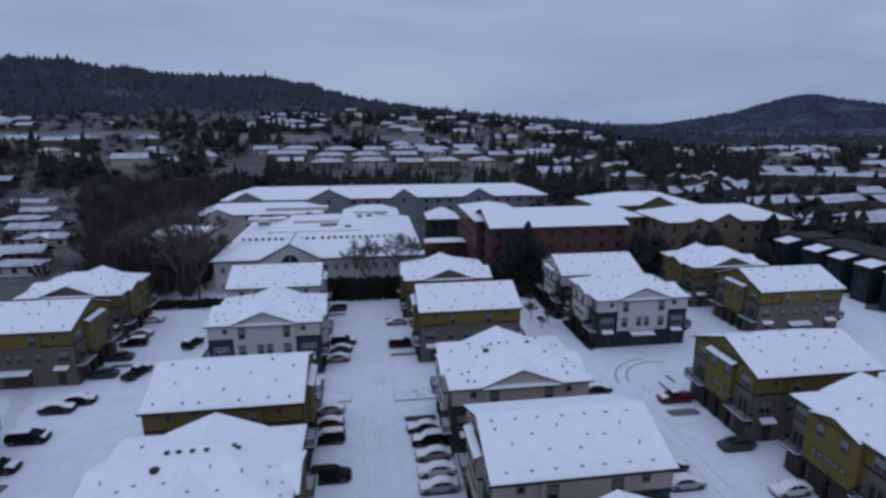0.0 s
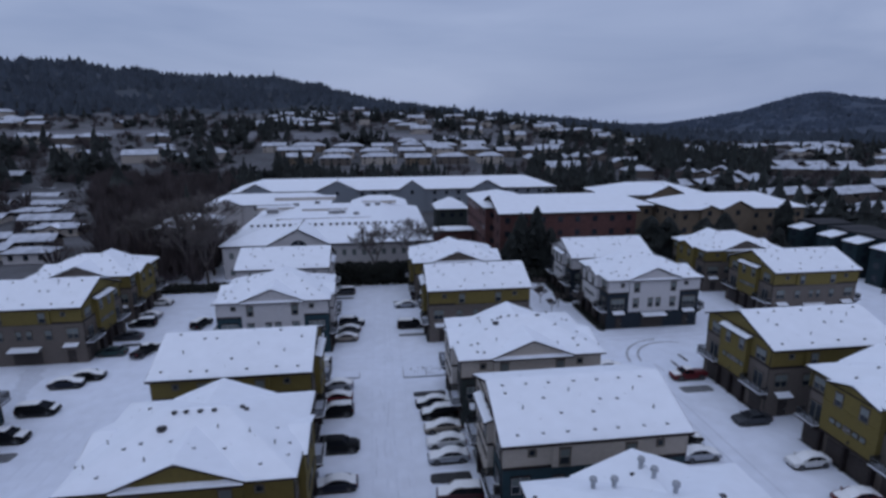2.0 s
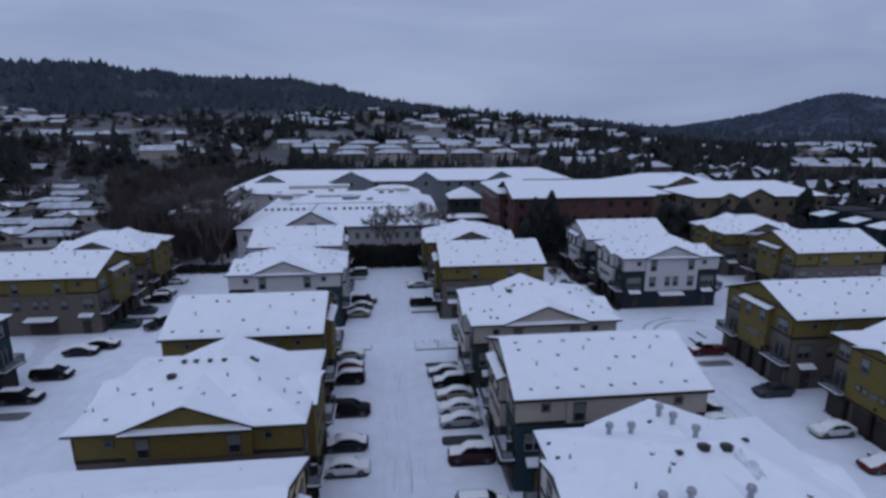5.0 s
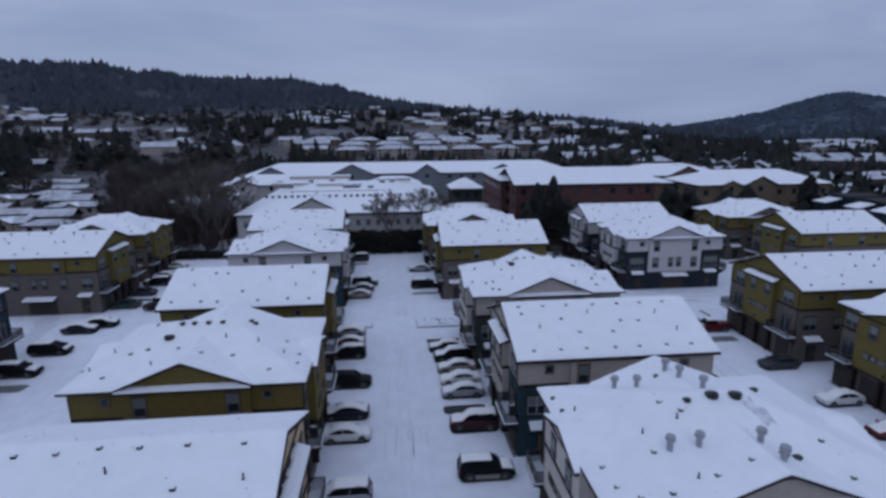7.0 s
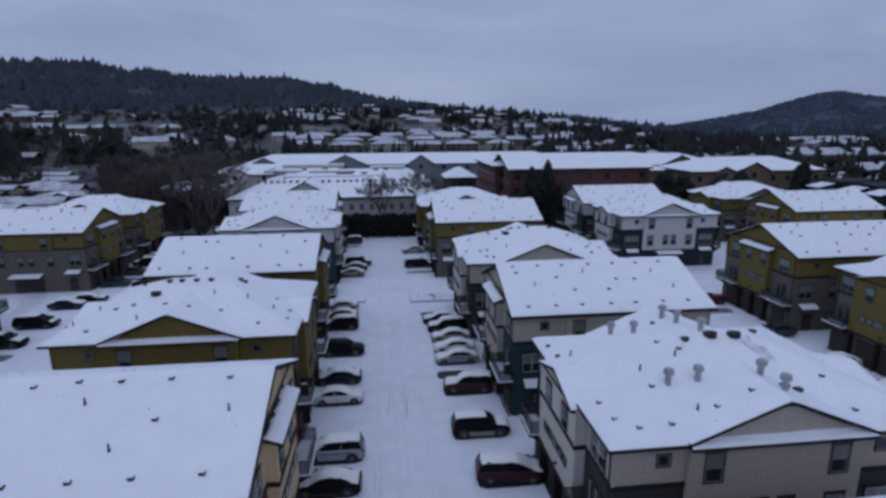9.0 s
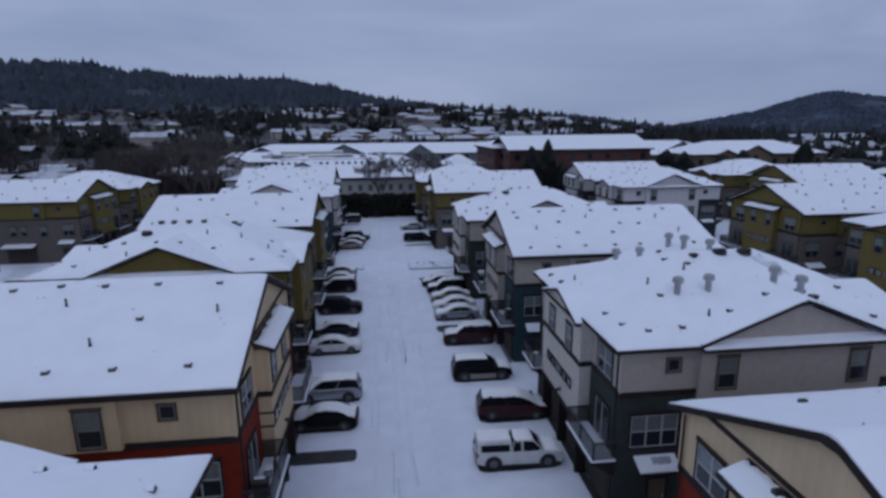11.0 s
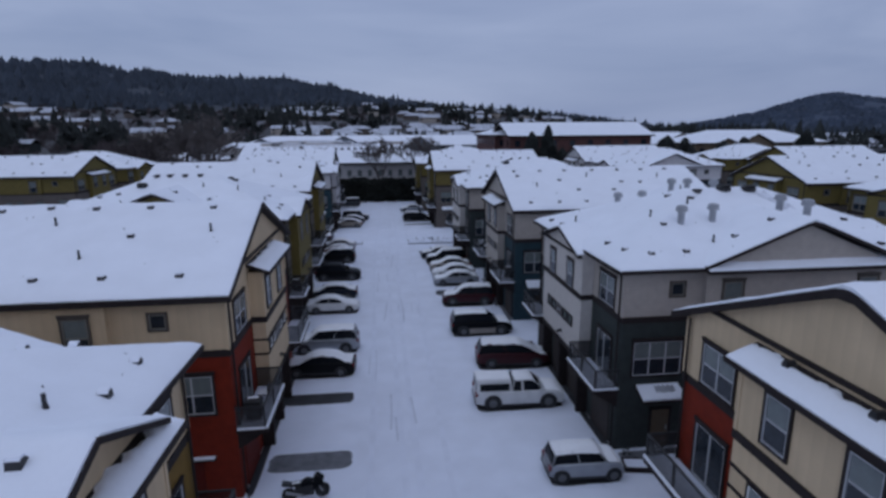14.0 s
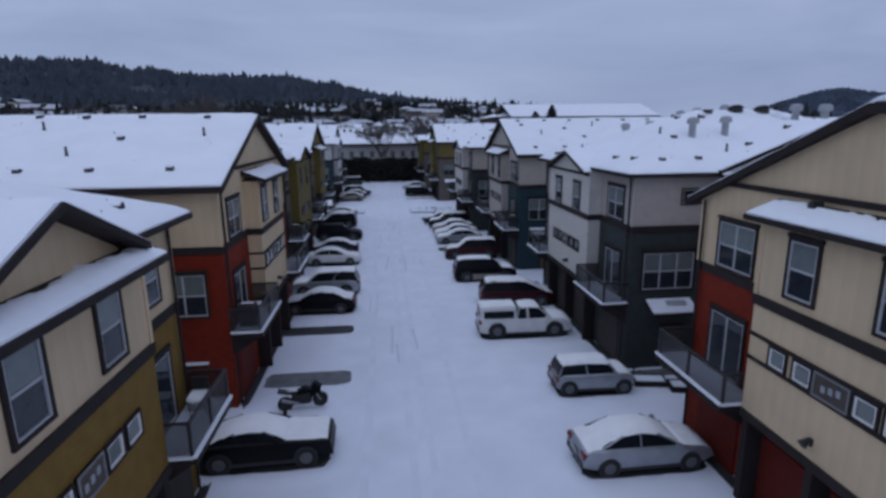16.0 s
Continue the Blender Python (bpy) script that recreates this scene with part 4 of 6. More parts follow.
def block(name, label, category, x0, x1, y0, y1, eave, ridge, wall, rows=2, gables=(), group="", hip=True, step=4.0, base=0.0, south=True, west=False, arch=False, snow=None):
    """A long building with a snowy roof along x, cross gables and a grid of windows."""
    ob = thing(name, label, category, group, m=pose(0, 0, base))
    part("wall", Shape().box(x0, x1, y0, y1, 0, eave), wall, ob)
    cy, o = (y0 + y1) / 2, 0.7
    half = (y1 - y0) / 2 + o
    slope = (ridge - eave) / half
    if hip:
        fn = lambda x, y: eave + slope * min(half - abs(y - cy), x - x0 + o, x1 + o - x)
    else:
        fn = lambda x, y: eave + slope * (half - abs(y - cy))
    roof_sheet(ob, "roof", fn, x0 - o, x1 + o, y0 - o, y1 + o, x0 * 0.37, cell=0.9, edge=0.35, grid=1.2, snow=snow)
    for gx, w, up in gables:
        gs = up / (w / 2)
        gf = lambda x, y: eave + 0.12 + gs * (w / 2 - abs(x - gx))
        roof_sheet(ob, "gable_roof", gf, gx - w / 2, gx + w / 2, y0 - 1.4, cy, gx, cell=0.8, edge=0.3, grid=w / 8)
        part("gable_wall", Shape().prism([(gx - w / 2 + 0.5, 0), (gx + w / 2 - 0.5, 0), (gx + w / 2 - 0.5, eave), (gx, eave + up - 0.25), (gx - w / 2 + 0.5, eave)], "y", y0 - 0.9, y0 + 1), wall, ob)
        if arch:
            part("arched_window", Shape().prism([(gx + 1.6 * math.cos(a), eave - 0.7 + 1.6 * math.sin(a)) for a in steps(0, math.pi, 0.35)], "y", y0 - 0.98, y0 - 0.85), GLASS, ob)
        else:
            part("window", FAR_WINDOW, None, ob, m=pose(gx, y0 - 0.9, eave - 1.9))
    storey = eave / rows
    if south:
        for r in range(rows):
            for x in steps(x0 + 2, x1 - 2, step):
                if all(abs(x - gx) > w / 2 + 0.8 for gx, w, up in gables):
                    part("window", FAR_WINDOW, None, ob, m=pose(x, y0, storey * r + 0.9))
    if west:
        for r in range(rows):
            for y in steps(y0 + 2.5, y1 - 2.5, step):
                part("window", FAR_WINDOW, None, ob, m=pose(x0, y, storey * r + 0.9, 0, 0, -90))
    return ob


def care_home():
    """A broad two-storey building: sloping snowy eaves all round a flat roof with parapets, an arched gable in front."""
    x0, x1, y0, y1, eave, run, slope = -37.5, 13.0, 129.9, 184.0, 8.2, 12.5, 0.28
    ob = thing("care_home", "broad white two-storey building with sloping snowy eaves round a flat roof", "building")
    part("wall", Shape().box(x0, x1, y0, y1, 0, eave), OFFWHITE, ob)
    fn = lambda x, y: eave + slope * min(run, x - x0 + 0.7, x1 + 0.7 - x, y - y0 + 0.7, y1 + 0.7 - y)
    roof_sheet(ob, "roof", fn, x0 - 0.7, x1 + 0.7, y0 - 0.7, y1 + 0.7, 3.1, cell=0.9, edge=0.35, grid=1.2)
    gx, w, up = -19.4, 15.0, 3.9
    gf = lambda x, y: eave + 0.12 + up / (w / 2) * (w / 2 - abs(x - gx))
    roof_sheet(ob, "gable_roof", gf, gx - w / 2, gx + w / 2, y0 - 1.4, y0 + 13, 2.0, cell=0.8, edge=0.3, grid=1.5)
    part("gable_wall", Shape().prism([(gx - 7, 0), (gx + 7, 0), (gx + 7, eave), (gx, eave + up - 0.3), (gx - 7, eave)], "y", y0 - 0.9, y0 + 1), OFFWHITE, ob)
    arch = part("arched_window", Shape().prism([(gx + 2.1 * math.cos(a), eave - 0.9 + 2.1 * math.sin(a)) for a in steps(0, math.pi, 0.3)], "y", y0 - 0.98, y0 - 0.85), GLASS, ob)
    part("window_frame", Shape().box(gx - 0.06, gx + 0.06, y0 - 1.03, y0 - 0.9, eave - 0.9, eave + 1.2).box(gx - 2.1, gx + 2.1, y0 - 1.03, y0 - 0.9, eave - 0.96, eave - 0.86), OFFWHITE, arch)
    for r in (0.9, 5.0):
        for x in steps(x0 + 2, x1 - 2, 2.45):
            if abs(x - gx) > 8:
                part("window", PALE_WINDOW, None, ob, m=pose(x, y0, r))
    for i in range(24):
        part("roof_vent", BIG_VENT, None, ob, m=pose(-32.2 + i * 1.6 + (0.7 if i > 11 else 0), 139.0, eave + slope * 9.8 + 0.05) @ Matrix.Scale(1.9, 4))
    for ax, bx, y, h in ((-27, -2, 144.2, 0.4), (-22, -9, 157.5, 0.8), (-36, -25, 163, 0.6), (-34, -14, 182, 0.9), (-5, 6, 172, 0.7)):
        p = part("parapet", Shape().box(ax, bx, y, y + 0.5, 11.5, 11.6 + h), GREIGE, ob)
        part("snow", Shape().box(ax - 0.1, bx + 0.1, y - 0.1, y + 2.6, 11.6 + h, 11.85 + h), ROOF_SNOW, p)
        part("parapet_back", Shape().box(ax, bx, y + 0.5, y + 2.4, 11.5, 11.6 + h), GREIGE, p)
    for x, y in ((-31, 157), (-29.4, 157), (-25, 168), (-13, 152), (-11.6, 152), (-10, 152.5), (-3, 165), (0, 166), (-19, 172), (-6, 149), (-34, 166)):
        unit = part("roof_unit", Shape().box(x - 0.8, x + 0.8, y - 0.6, y + 0.6, 11.5, 12.7), MESH_GREY, ob)
        part("snow", Shape().box(x - 0.75, x + 0.75, y - 0.55, y + 0.55, 12.695, 12.85), ROOF_SNOW, unit)
    return ob


care_home()
block("care_home_wing", "white wing with a snowy roof behind leafless trees", "building", -65, -49, 158, 176, 7.6, 10.6, OFFWHITE, 2, ())
block("care_home_wing", "cream wing with a long snowy roof", "building", -60, -17, 192, 206, 8.8, 12.0, OFFWHITE, 3, ((-52, 10, 2.2),))
block("care_home_wing", "small white wing with a snowy hipped roof", "building", -9, 10, 188, 200, 8.4, 11.2, OFFWHITE, 3, ((2, 8, 2.0),))
block("apartment_block", "long grey three-storey block with snowy gabled roof", "building", -58, 76, 220, 242, 9.8, 13.7, BLUE_GREY, 3, ((-48, 13, 3.2), (-16, 17, 3.9), (14.5, 11, 3.6), (46, 13, 3.4)), step=5)
block("apartment_block", "long tan block with snowy roof and dormer gables", "building", 82, 120, 180, 202, 11.0, 14.4, TAN, 3, ((104, 14, 3.2),), step=5)
block("brick_building", "four-storey red-brick building with a snowy gable roof", "building", 31, 67.8, 131.1, 152, 14.2, 17.6, BRICK, 4, (), step=4.6, west=True, hip=False)
block("brick_building", "red-brick rear wing with a snowy hipped roof", "building", 29, 44, 140, 168, 14.4, 18.4, BRICK, 4, (), step=4.6, west=True)
block("cottage", "dark slate cottage with a snowy hipped roof", "house", 20.5, 31, 181, 193, 7.6, 11.4, SLATE, 2, (), step=3)
block("annex", "low dark brick annex with a strip of snow", "building", 17, 28.2, 155.5, 160, 5.2, 6.0, BRICK, 1, ())
block("tan_building", "three-storey tan building with a snowy hipped roof", "building", 88, 128.3, 144.3, 164, 11.6, 15.2, TAN, 3, ((106, 10, 2.4), (97, 6, 1.2)), step=4.4, west=True)
block("tan_building", "tan rear wing with a snowy hipped roof", "building", 70, 87, 158, 176, 11.0, 14.0, TAN, 3, (), step=4.4)


def teal_house(y):
    ob = thing("teal_rowhouse", "dark teal three-storey row house with small snowy bay roof", "townhouse", "teal row houses")
    part("wall", Shape().box(116.8, 126, y, y + 7.55, 0, 10.0), ROW_TEAL, ob)
    part("roof", Shape().prism([(y - 0.01, 10.0), (y + 7.56, 10.0), (y + 7.56, 10.2), (y + 3.75, 10.6), (y - 0.01, 10.2)], "x", 116.5, 126.4), SHINGLE, ob)
    bay = part("bay_wall", Shape().prism([(112.5, 0), (116.8, 0), (116.8, 9.4), (112.5, 8.45)], "y", y + 1.35, y + 5.55), ROW_TEAL, ob)
    roof_sheet(ob, "bay_roof", lambda x, q: 8.55 + 0.22 * (x - 112.1), 112.1, 116.75, y + 1.1, y + 5.8, y, cell=0.6)
    for z in (1.0, 4.0, 6.6):
        part("window", FAR_WINDOW, None, bay, m=pose(112.5, y + 3.4, z, 0, 0, -90))
        part("window", FAR_WINDOW, None, bay, m=pose(114.6, y + 1.35, z))
    part("window", FAR_WINDOW, None, ob, m=pose(121.0, y, 7.2))


for i in range(7):
    teal_house(77.4 + i * 7.6 + (2.4 if i == 6 else 0))
HOMES = ((-92, 153, 7), (-112, 156, 6), (-100, 170, 7), (-122, 173, 6), (-110, 187, 8), (-135, 191, 6), (-123, 206, 8), (-148, 211, 7), (-134, 228, 8), (-142, 248, 9), (-170, 252, 8), (-158, 272, 9), (-168, 296, 9), (-184, 300, 7))
home_rnd = random.Random(4)
for i, (x, y, w) in enumerate(HOMES):
    w, x, y = w * home_rnd.uniform(0.75, 1.1), x + home_rnd.uniform(-4, 4), y + home_rnd.uniform(-2.5, 2.5)
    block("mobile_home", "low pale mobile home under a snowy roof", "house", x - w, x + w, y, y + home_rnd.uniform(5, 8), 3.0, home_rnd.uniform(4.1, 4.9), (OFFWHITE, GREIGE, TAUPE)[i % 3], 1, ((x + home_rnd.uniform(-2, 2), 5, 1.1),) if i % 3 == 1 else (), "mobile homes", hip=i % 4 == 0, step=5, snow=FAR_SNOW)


# ---- the suburb beyond, and the wooded slopes ----
def far_house(wall, w, d, eave, rise, hip):
    ob = thing("far_house", "far house under a snow-covered roof", "house", "far houses of the suburb", m=pose(0, 0, -50))
    part("wall", Shape().box(-w, w, -d, d, -4, eave), wall, ob)
    o = 0.6
    s = rise / (d + o)
    fn = (lambda x, y: eave + s * min(d + o - abs(y), w + o - abs(x))) if hip else (lambda x, y: eave + s * (d + o - abs(y)))
    roof = part("roof", Shape().shell(steps(-w - o, w + o, 1.6), steps(-d - o, d + o, 1.4), fn, lambda x, y: fn(x, y) - 0.3), TRIM, ob)
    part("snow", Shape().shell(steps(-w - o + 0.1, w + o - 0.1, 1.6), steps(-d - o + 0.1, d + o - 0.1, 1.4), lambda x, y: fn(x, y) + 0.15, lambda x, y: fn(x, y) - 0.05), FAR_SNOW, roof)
    return ob


rnd = random.Random(5)
KINDS = [far_house(*k) for k in ((TAUPE, 5.5, 4.0, 3.8, 2.0, False), (GREIGE, 6.5, 4.4, 4.4, 2.2, True), (SLATE, 5.5, 4.2, 4.4, 2.4, False), (TAUPE, 8, 5.0, 5, 2.6, False), (TEAL, 6, 4.2, 4.2, 2.2, True), (TAUPE, 9, 6.0, 4.6, 3.2, True), (GREIGE, 11, 6.5, 5.0, 3.4, False), (TAUPE, 14, 7.0, 4.6, 3.0, True))]
fresh = list(KINDS)


def put_house(k, x, y, turn):
    m = pose(x, y, land(x, y), 0, 0, turn)
    if KINDS[k] in fresh:
        fresh.remove(KINDS[k])
        KINDS[k].matrix_basis = m
    else:
        copy_thing(KINDS[k], m)
    placed.append((x, y))


taken = [(-10, 150, 48), (45, 145, 42), (107, 152, 30), (-20, 228, 50), (40, 228, 46), (100, 190, 34), (-30, 195, 34), (30, 180, 30), (-120, 200, 75)]
placed = []
# rows of larger houses east of the estate
for i in range(5):
    put_house(5, 152 + i * 15.5, 174 + (i % 2) * 3, 0)
    put_house(3, 168 + i * 17, 214 + (i % 2) * 4, 8)
for i in range(6):
    put_house(5, 262 + i * 17, 338 - i * 6, 0)
    put_house(3, 240 + i * 19, 382 - i * 7, 0)
for i in range(6):
    put_house((0, 3)[i % 2], 196 + (i % 3) * 14, 286 + (i // 3) * 24 + i * 3, 52)
for i in range(4):
    put_house(3, 150 + i * 17, 252 + i * 5, 30)
tries = 0
while len(placed) < 185 and tries < 9000:
    tries += 1
    a = radians(rnd.uniform(-44, 58))
    d = 240 + 640 * rnd.random() ** 1.0
    x, y = d * math.sin(a), d * math.cos(a)
    if (y < 126 and x < 140) or any(math.hypot(x - p, y - q) < r for p, q, r in taken) or any(math.hypot(x - p, y - q) < 17 + d * 0.008 for p, q in placed):
        continue
    if in_field(x, y) or -125 < x < -35 and y < 300 or -80 < x < 110 and 240 < y < 440 or noise.noise((x * 0.006, y * 0.006, 9.0)) < -0.05 or a < -0.2 and rnd.random() < 0.45:
        continue
    put_house(rnd.choice((3, 5, 6, 6, 7) if d > 520 else (0, 1, 2, 3, 5, 6)), x, y, rnd.choice((0, 0, 0, 90, 12, -8, 80)))
# apartment houses with long snowy roofs, seen over the long block
apt_rnd = random.Random(21)
for row, (y, n, x) in enumerate(((384, 6, -62), (420, 7, -74), (446, 7, -90))):
    for i in range(n):
        w = apt_rnd.uniform(15, 27)
        q = y + apt_rnd.uniform(-7, 7)
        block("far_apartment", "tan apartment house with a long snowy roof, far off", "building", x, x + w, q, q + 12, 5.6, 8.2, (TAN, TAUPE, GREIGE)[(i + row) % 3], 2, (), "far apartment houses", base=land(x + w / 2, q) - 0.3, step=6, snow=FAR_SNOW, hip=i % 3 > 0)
        x += w + apt_rnd.uniform(3, 9)

firs, bare, forest, hill_wood = Shape(), Shape(), Shape(), Shape()
near = [(p, q, 10.0) for p, q in placed] + [(p, q, r * 0.72) for p, q, r in taken[:-1]] + [(x + k * w, y + 3, 5.5) for x, y, w in HOMES for k in (-0.7, 0, 0.7)]


def free(x, y):
    return not ((-150 < x < -72 and 140 < y < 262) or (y < 124 and -66 < x < 132) or (-52 < x < -28 and y < 152) or any(math.hypot(x - p, y - q) < r for p, q, r in near) or (-98 < x < 98 and 346 < y < 456) or in_field(x, y))


# clumps of dark firs, and single ones
for i in range(95):
    a, d = radians(rnd.uniform(-46, 60)), 175 + 700 * rnd.random() ** 0.8
    cx, cy, spread = d * math.sin(a), d * math.cos(a), rnd.uniform(8, 30)
    for k in range(rnd.randrange(5, 22)):
        x, y = cx + rnd.gauss(0, spread), cy + rnd.gauss(0, spread * 0.4)
        if free(x, y):
            if rnd.random() < 0.55:
                conifer(firs, x, y, land(x, y) - 0.5, rnd.uniform(10, 20), rnd.uniform(4.2, 7.0), rnd, 6, 9)
            else:
                round_tree(firs, x, y, land(x, y), rnd.uniform(7, 14), rnd.uniform(4, 7.5), rnd)
for i in range(330):
    a, d = radians(rnd.uniform(-46, 60)), 160 + 780 * rnd.random() ** 0.9
    x, y = d * math.sin(a), d * math.cos(a)
    if free(x, y):
        if rnd.random() < 0.4:
            conifer(firs, x, y, land(x, y) - 0.5, rnd.uniform(9, 17), rnd.uniform(3.5, 5.5), rnd, 6, 9)
        else:
            round_tree(firs, x, y, land(x, y), rnd.uniform(5, 11), rnd.uniform(3.5, 6.5), rnd)
for i in range(170):
    # the dark fir wood east of the long block
    a, d = radians(rnd.uniform(28.5, 38.5)), rnd.uniform(395, 520)
    x, y = d * math.sin(a), d * math.cos(a)
    if free(x, y):
        conifer(firs, x, y, land(x, y) - 0.5, rnd.uniform(13, 22), rnd.uniform(4.5, 7.0), rnd, 6, 9)
# leafless garden trees and thickets
for i in range(2300):
    a, d = radians(rnd.uniform(-46, 60)), 160 + 780 * rnd.random() ** 0.9
    x, y = d * math.sin(a), d * math.cos(a)
    if free(x, y):
        wood_tree(bare, x, y, land(x, y), rnd.uniform(5, 10), rnd.uniform(4, 7.5), rnd, 30)
# the brown wood west of the care home
for i in range(1000):
    y = rnd.uniform(132, 335)
    x = rnd.uniform(-0.49, -0.25) * y
    if noise.noise((x * 0.05, y * 0.05, 6.0)) < -0.22:
        continue
    if (x > -47 and y < 153) or (x > -67 and 154 < y < 179) or (x > -58 and 132 < y < 154 and rnd.random() < 0.7) or (x > -62 and 184 < y < 234) or (x > -50 and y < 190 and rnd.random() < 0.5) or any(math.hypot(x - p, y - q) < r for p, q, r in near):
        continue
    wood_tree(bare, x, y, 0, rnd.uniform(5, 15), rnd.uniform(2.5, 6), rnd, 60)
for i in range(230):
    # low hedges and bushes between the mobile homes
    y = rnd.uniform(140, 310)
    x = rnd.uniform(-1.0, -0.5) * y
    if any(math.hypot(x - p, y - q) < r for p, q, r in near):
        continue
    wood_tree(bare, x, y, 0, rnd.uniform(3, 8), rnd.uniform(3, 6), rnd, 26)
for i in range(60):
    # leafless trees before the west wing
    wood_tree(bare, rnd.uniform(-66, -40), rnd.uniform(126, 150), 0, rnd.uniform(5, 12), rnd.uniform(2.5, 4.5), rnd, 50)
for i in range(390):
    # a dark belt of firs at the foot of the ridge, and one behind the long block
    if i < 200:
        a, d = radians(rnd.uniform(-40.8, -32.3)), rnd.uniform(335, 385)
        x, y = d * math.sin(a), d * math.cos(a)
        h = rnd.uniform(14, 22)
    else:
        x, y, h = rnd.uniform(-75, 130), rnd.uniform(256, 320), rnd.uniform(8, 16)
        if noise.noise((x * 0.03, 4.0, 0.0)) < -0.1:
            continue
    conifer(firs, x, y, land(x, y) - 0.5, h, rnd.uniform(3.5, 5.5), rnd, 7, 8)
for i in range(9500):
    a = rnd.uniform(-48, 62)
    d = 860 + 760 * rnd.random() ** 0.8
    x, y = d * math.sin(radians(a)), d * math.cos(radians(a))
    z = land(x, y)
    k = noise.noise((x * 0.006, y * 0.006, 2.0))
    open_crest = a < -22 and d > 1240 and noise.noise((x * 0.012, y * 0.012, 7.0)) < 0.12
    if (k < -0.2 and d < 1150) or (k < -0.35) or (a > 29 and d > 1250) or open_crest and rnd.random() < 0.75:
        continue
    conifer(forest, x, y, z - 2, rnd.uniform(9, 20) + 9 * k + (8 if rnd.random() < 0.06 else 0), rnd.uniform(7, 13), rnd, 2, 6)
for i in range(3600):
    a, d = rnd.uniform(26, 60), rnd.uniform(1450, 2150)
    x, y = d * math.sin(radians(a)), d * math.cos(radians(a))
    z = land(x, y)
    if z > 12 and noise.noise((x * 0.01, y * 0.01, 3.0)) > -0.25:
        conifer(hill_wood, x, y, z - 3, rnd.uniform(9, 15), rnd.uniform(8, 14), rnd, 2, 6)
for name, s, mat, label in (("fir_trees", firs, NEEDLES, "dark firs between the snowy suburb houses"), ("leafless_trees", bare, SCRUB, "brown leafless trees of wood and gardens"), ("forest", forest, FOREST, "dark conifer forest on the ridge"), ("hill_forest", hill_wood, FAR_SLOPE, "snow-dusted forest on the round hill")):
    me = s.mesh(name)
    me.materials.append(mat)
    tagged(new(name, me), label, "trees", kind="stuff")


# ---- cars ----
def paint(name, color, rough=0.35, metal=0.3, shine=0.3):
    m = material(name, color, rough, metal, vary=0.1, scale=2.0, fine=30, bump=0.05, coat=0.05 if shine < 0.2 else 0.1)
    m.node_tree.nodes["Principled BSDF"].inputs["Specular IOR Level"].default_value = shine
    return m


PAINTS = {
    "black": paint("black_paint", (0.004, 0.0046, 0.006), 0.45, 0.0, 0.12), "white": paint("white_car_paint", (0.62, 0.63, 0.64), metal=0.0), "silver": paint("silver_paint", (0.33, 0.35, 0.38), metal=0.6),
    "grey": paint("grey_car_paint", (0.05, 0.055, 0.065)), "red": paint("red_paint", (0.12, 0.010, 0.014)), "maroon": paint("maroon_paint", (0.045, 0.009, 0.013)),
    "blue": paint("dark_blue_paint", (0.010, 0.014, 0.026)), "beige": paint("beige_paint", (0.27, 0.24, 0.21)), "teal": paint("teal_paint", (0.025, 0.055, 0.055)),
}
RUBBER = material("tyre_rubber", (0.018, 0.018, 0.019), 0.85, vary=0.2)
RIM = material("alloy_rim", (0.12, 0.125, 0.135), 0.45, 0.5, vary=0.15)
LAMP = material("headlight_glass", (0.55, 0.57, 0.60), 0.15, vary=0.1)
TAIL = material("tail_light_glass", (0.16, 0.008, 0.010), 0.2, vary=0.1)
CAR_GLASS = material("car_glass", (0.012, 0.014, 0.018), 0.06, vary=0.2, bump=0.02)
CAR_GLASS.node_tree.nodes["Principled BSDF"].inputs["Specular IOR Level"].default_value = 0.07
CAR_SNOW = material("car_snow", (0.84, 0.85, 0.88), 0.75, vary=0.05, scale=2.0, fine=20, bump=0.5, depth=0.02)
STYLES = {
    # length, width, belt curve along the length (from the tail), cabin: foot and roof from tail to nose, height, wheel radius
    "sedan": (4.66, 1.82, ((0, 0.62), (0.015, 0.90), (0.10, 0.98), (0.22, 0.98), (0.70, 0.94), (0.90, 0.82), (0.985, 0.66), (1, 0.45)), (0.13, 0.75), (0.30, 0.56), 1.44, 0.33),
    "coupe": (4.72, 1.90, ((0, 0.60), (0.015, 0.92), (0.12, 1.00), (0.25, 1.02), (0.66, 1.0), (0.93, 0.93), (0.99, 0.82), (1, 0.45)), (0.10, 0.66), (0.30, 0.50), 1.40, 0.36),
    "suv": (4.80, 1.90, ((0, 0.70), (0.01, 1.05), (0.10, 1.10), (0.68, 1.08), (0.90, 1.00), (0.985, 0.80), (1, 0.50)), (0.015, 0.75), (0.06, 0.58), 1.76, 0.37),
    "hatch": (3.5, 1.68, ((0, 0.55), (0.02, 0.86), (0.08, 0.94), (0.70, 0.96), (0.90, 0.92), (0.975, 0.78), (1, 0.45)), (0.03, 0.78), (0.085, 0.66), 1.44, 0.33),
    "minivan": (4.95, 1.95, ((0, 0.65), (0.01, 1.00), (0.10, 1.05), (0.76, 1.02), (0.92, 0.88), (0.985, 0.70), (1, 0.45)), (0.015, 0.86), (0.07, 0.58), 1.68, 0.34),
    "pickup": (5.25, 1.88, ((0, 0.60), (0.01, 1.06), (0.40, 1.08), (0.72, 1.08), (0.90, 1.02), (0.985, 0.86), (1, 0.50)), (0.40, 0.77), (0.43, 0.64), 1.74, 0.41),
}


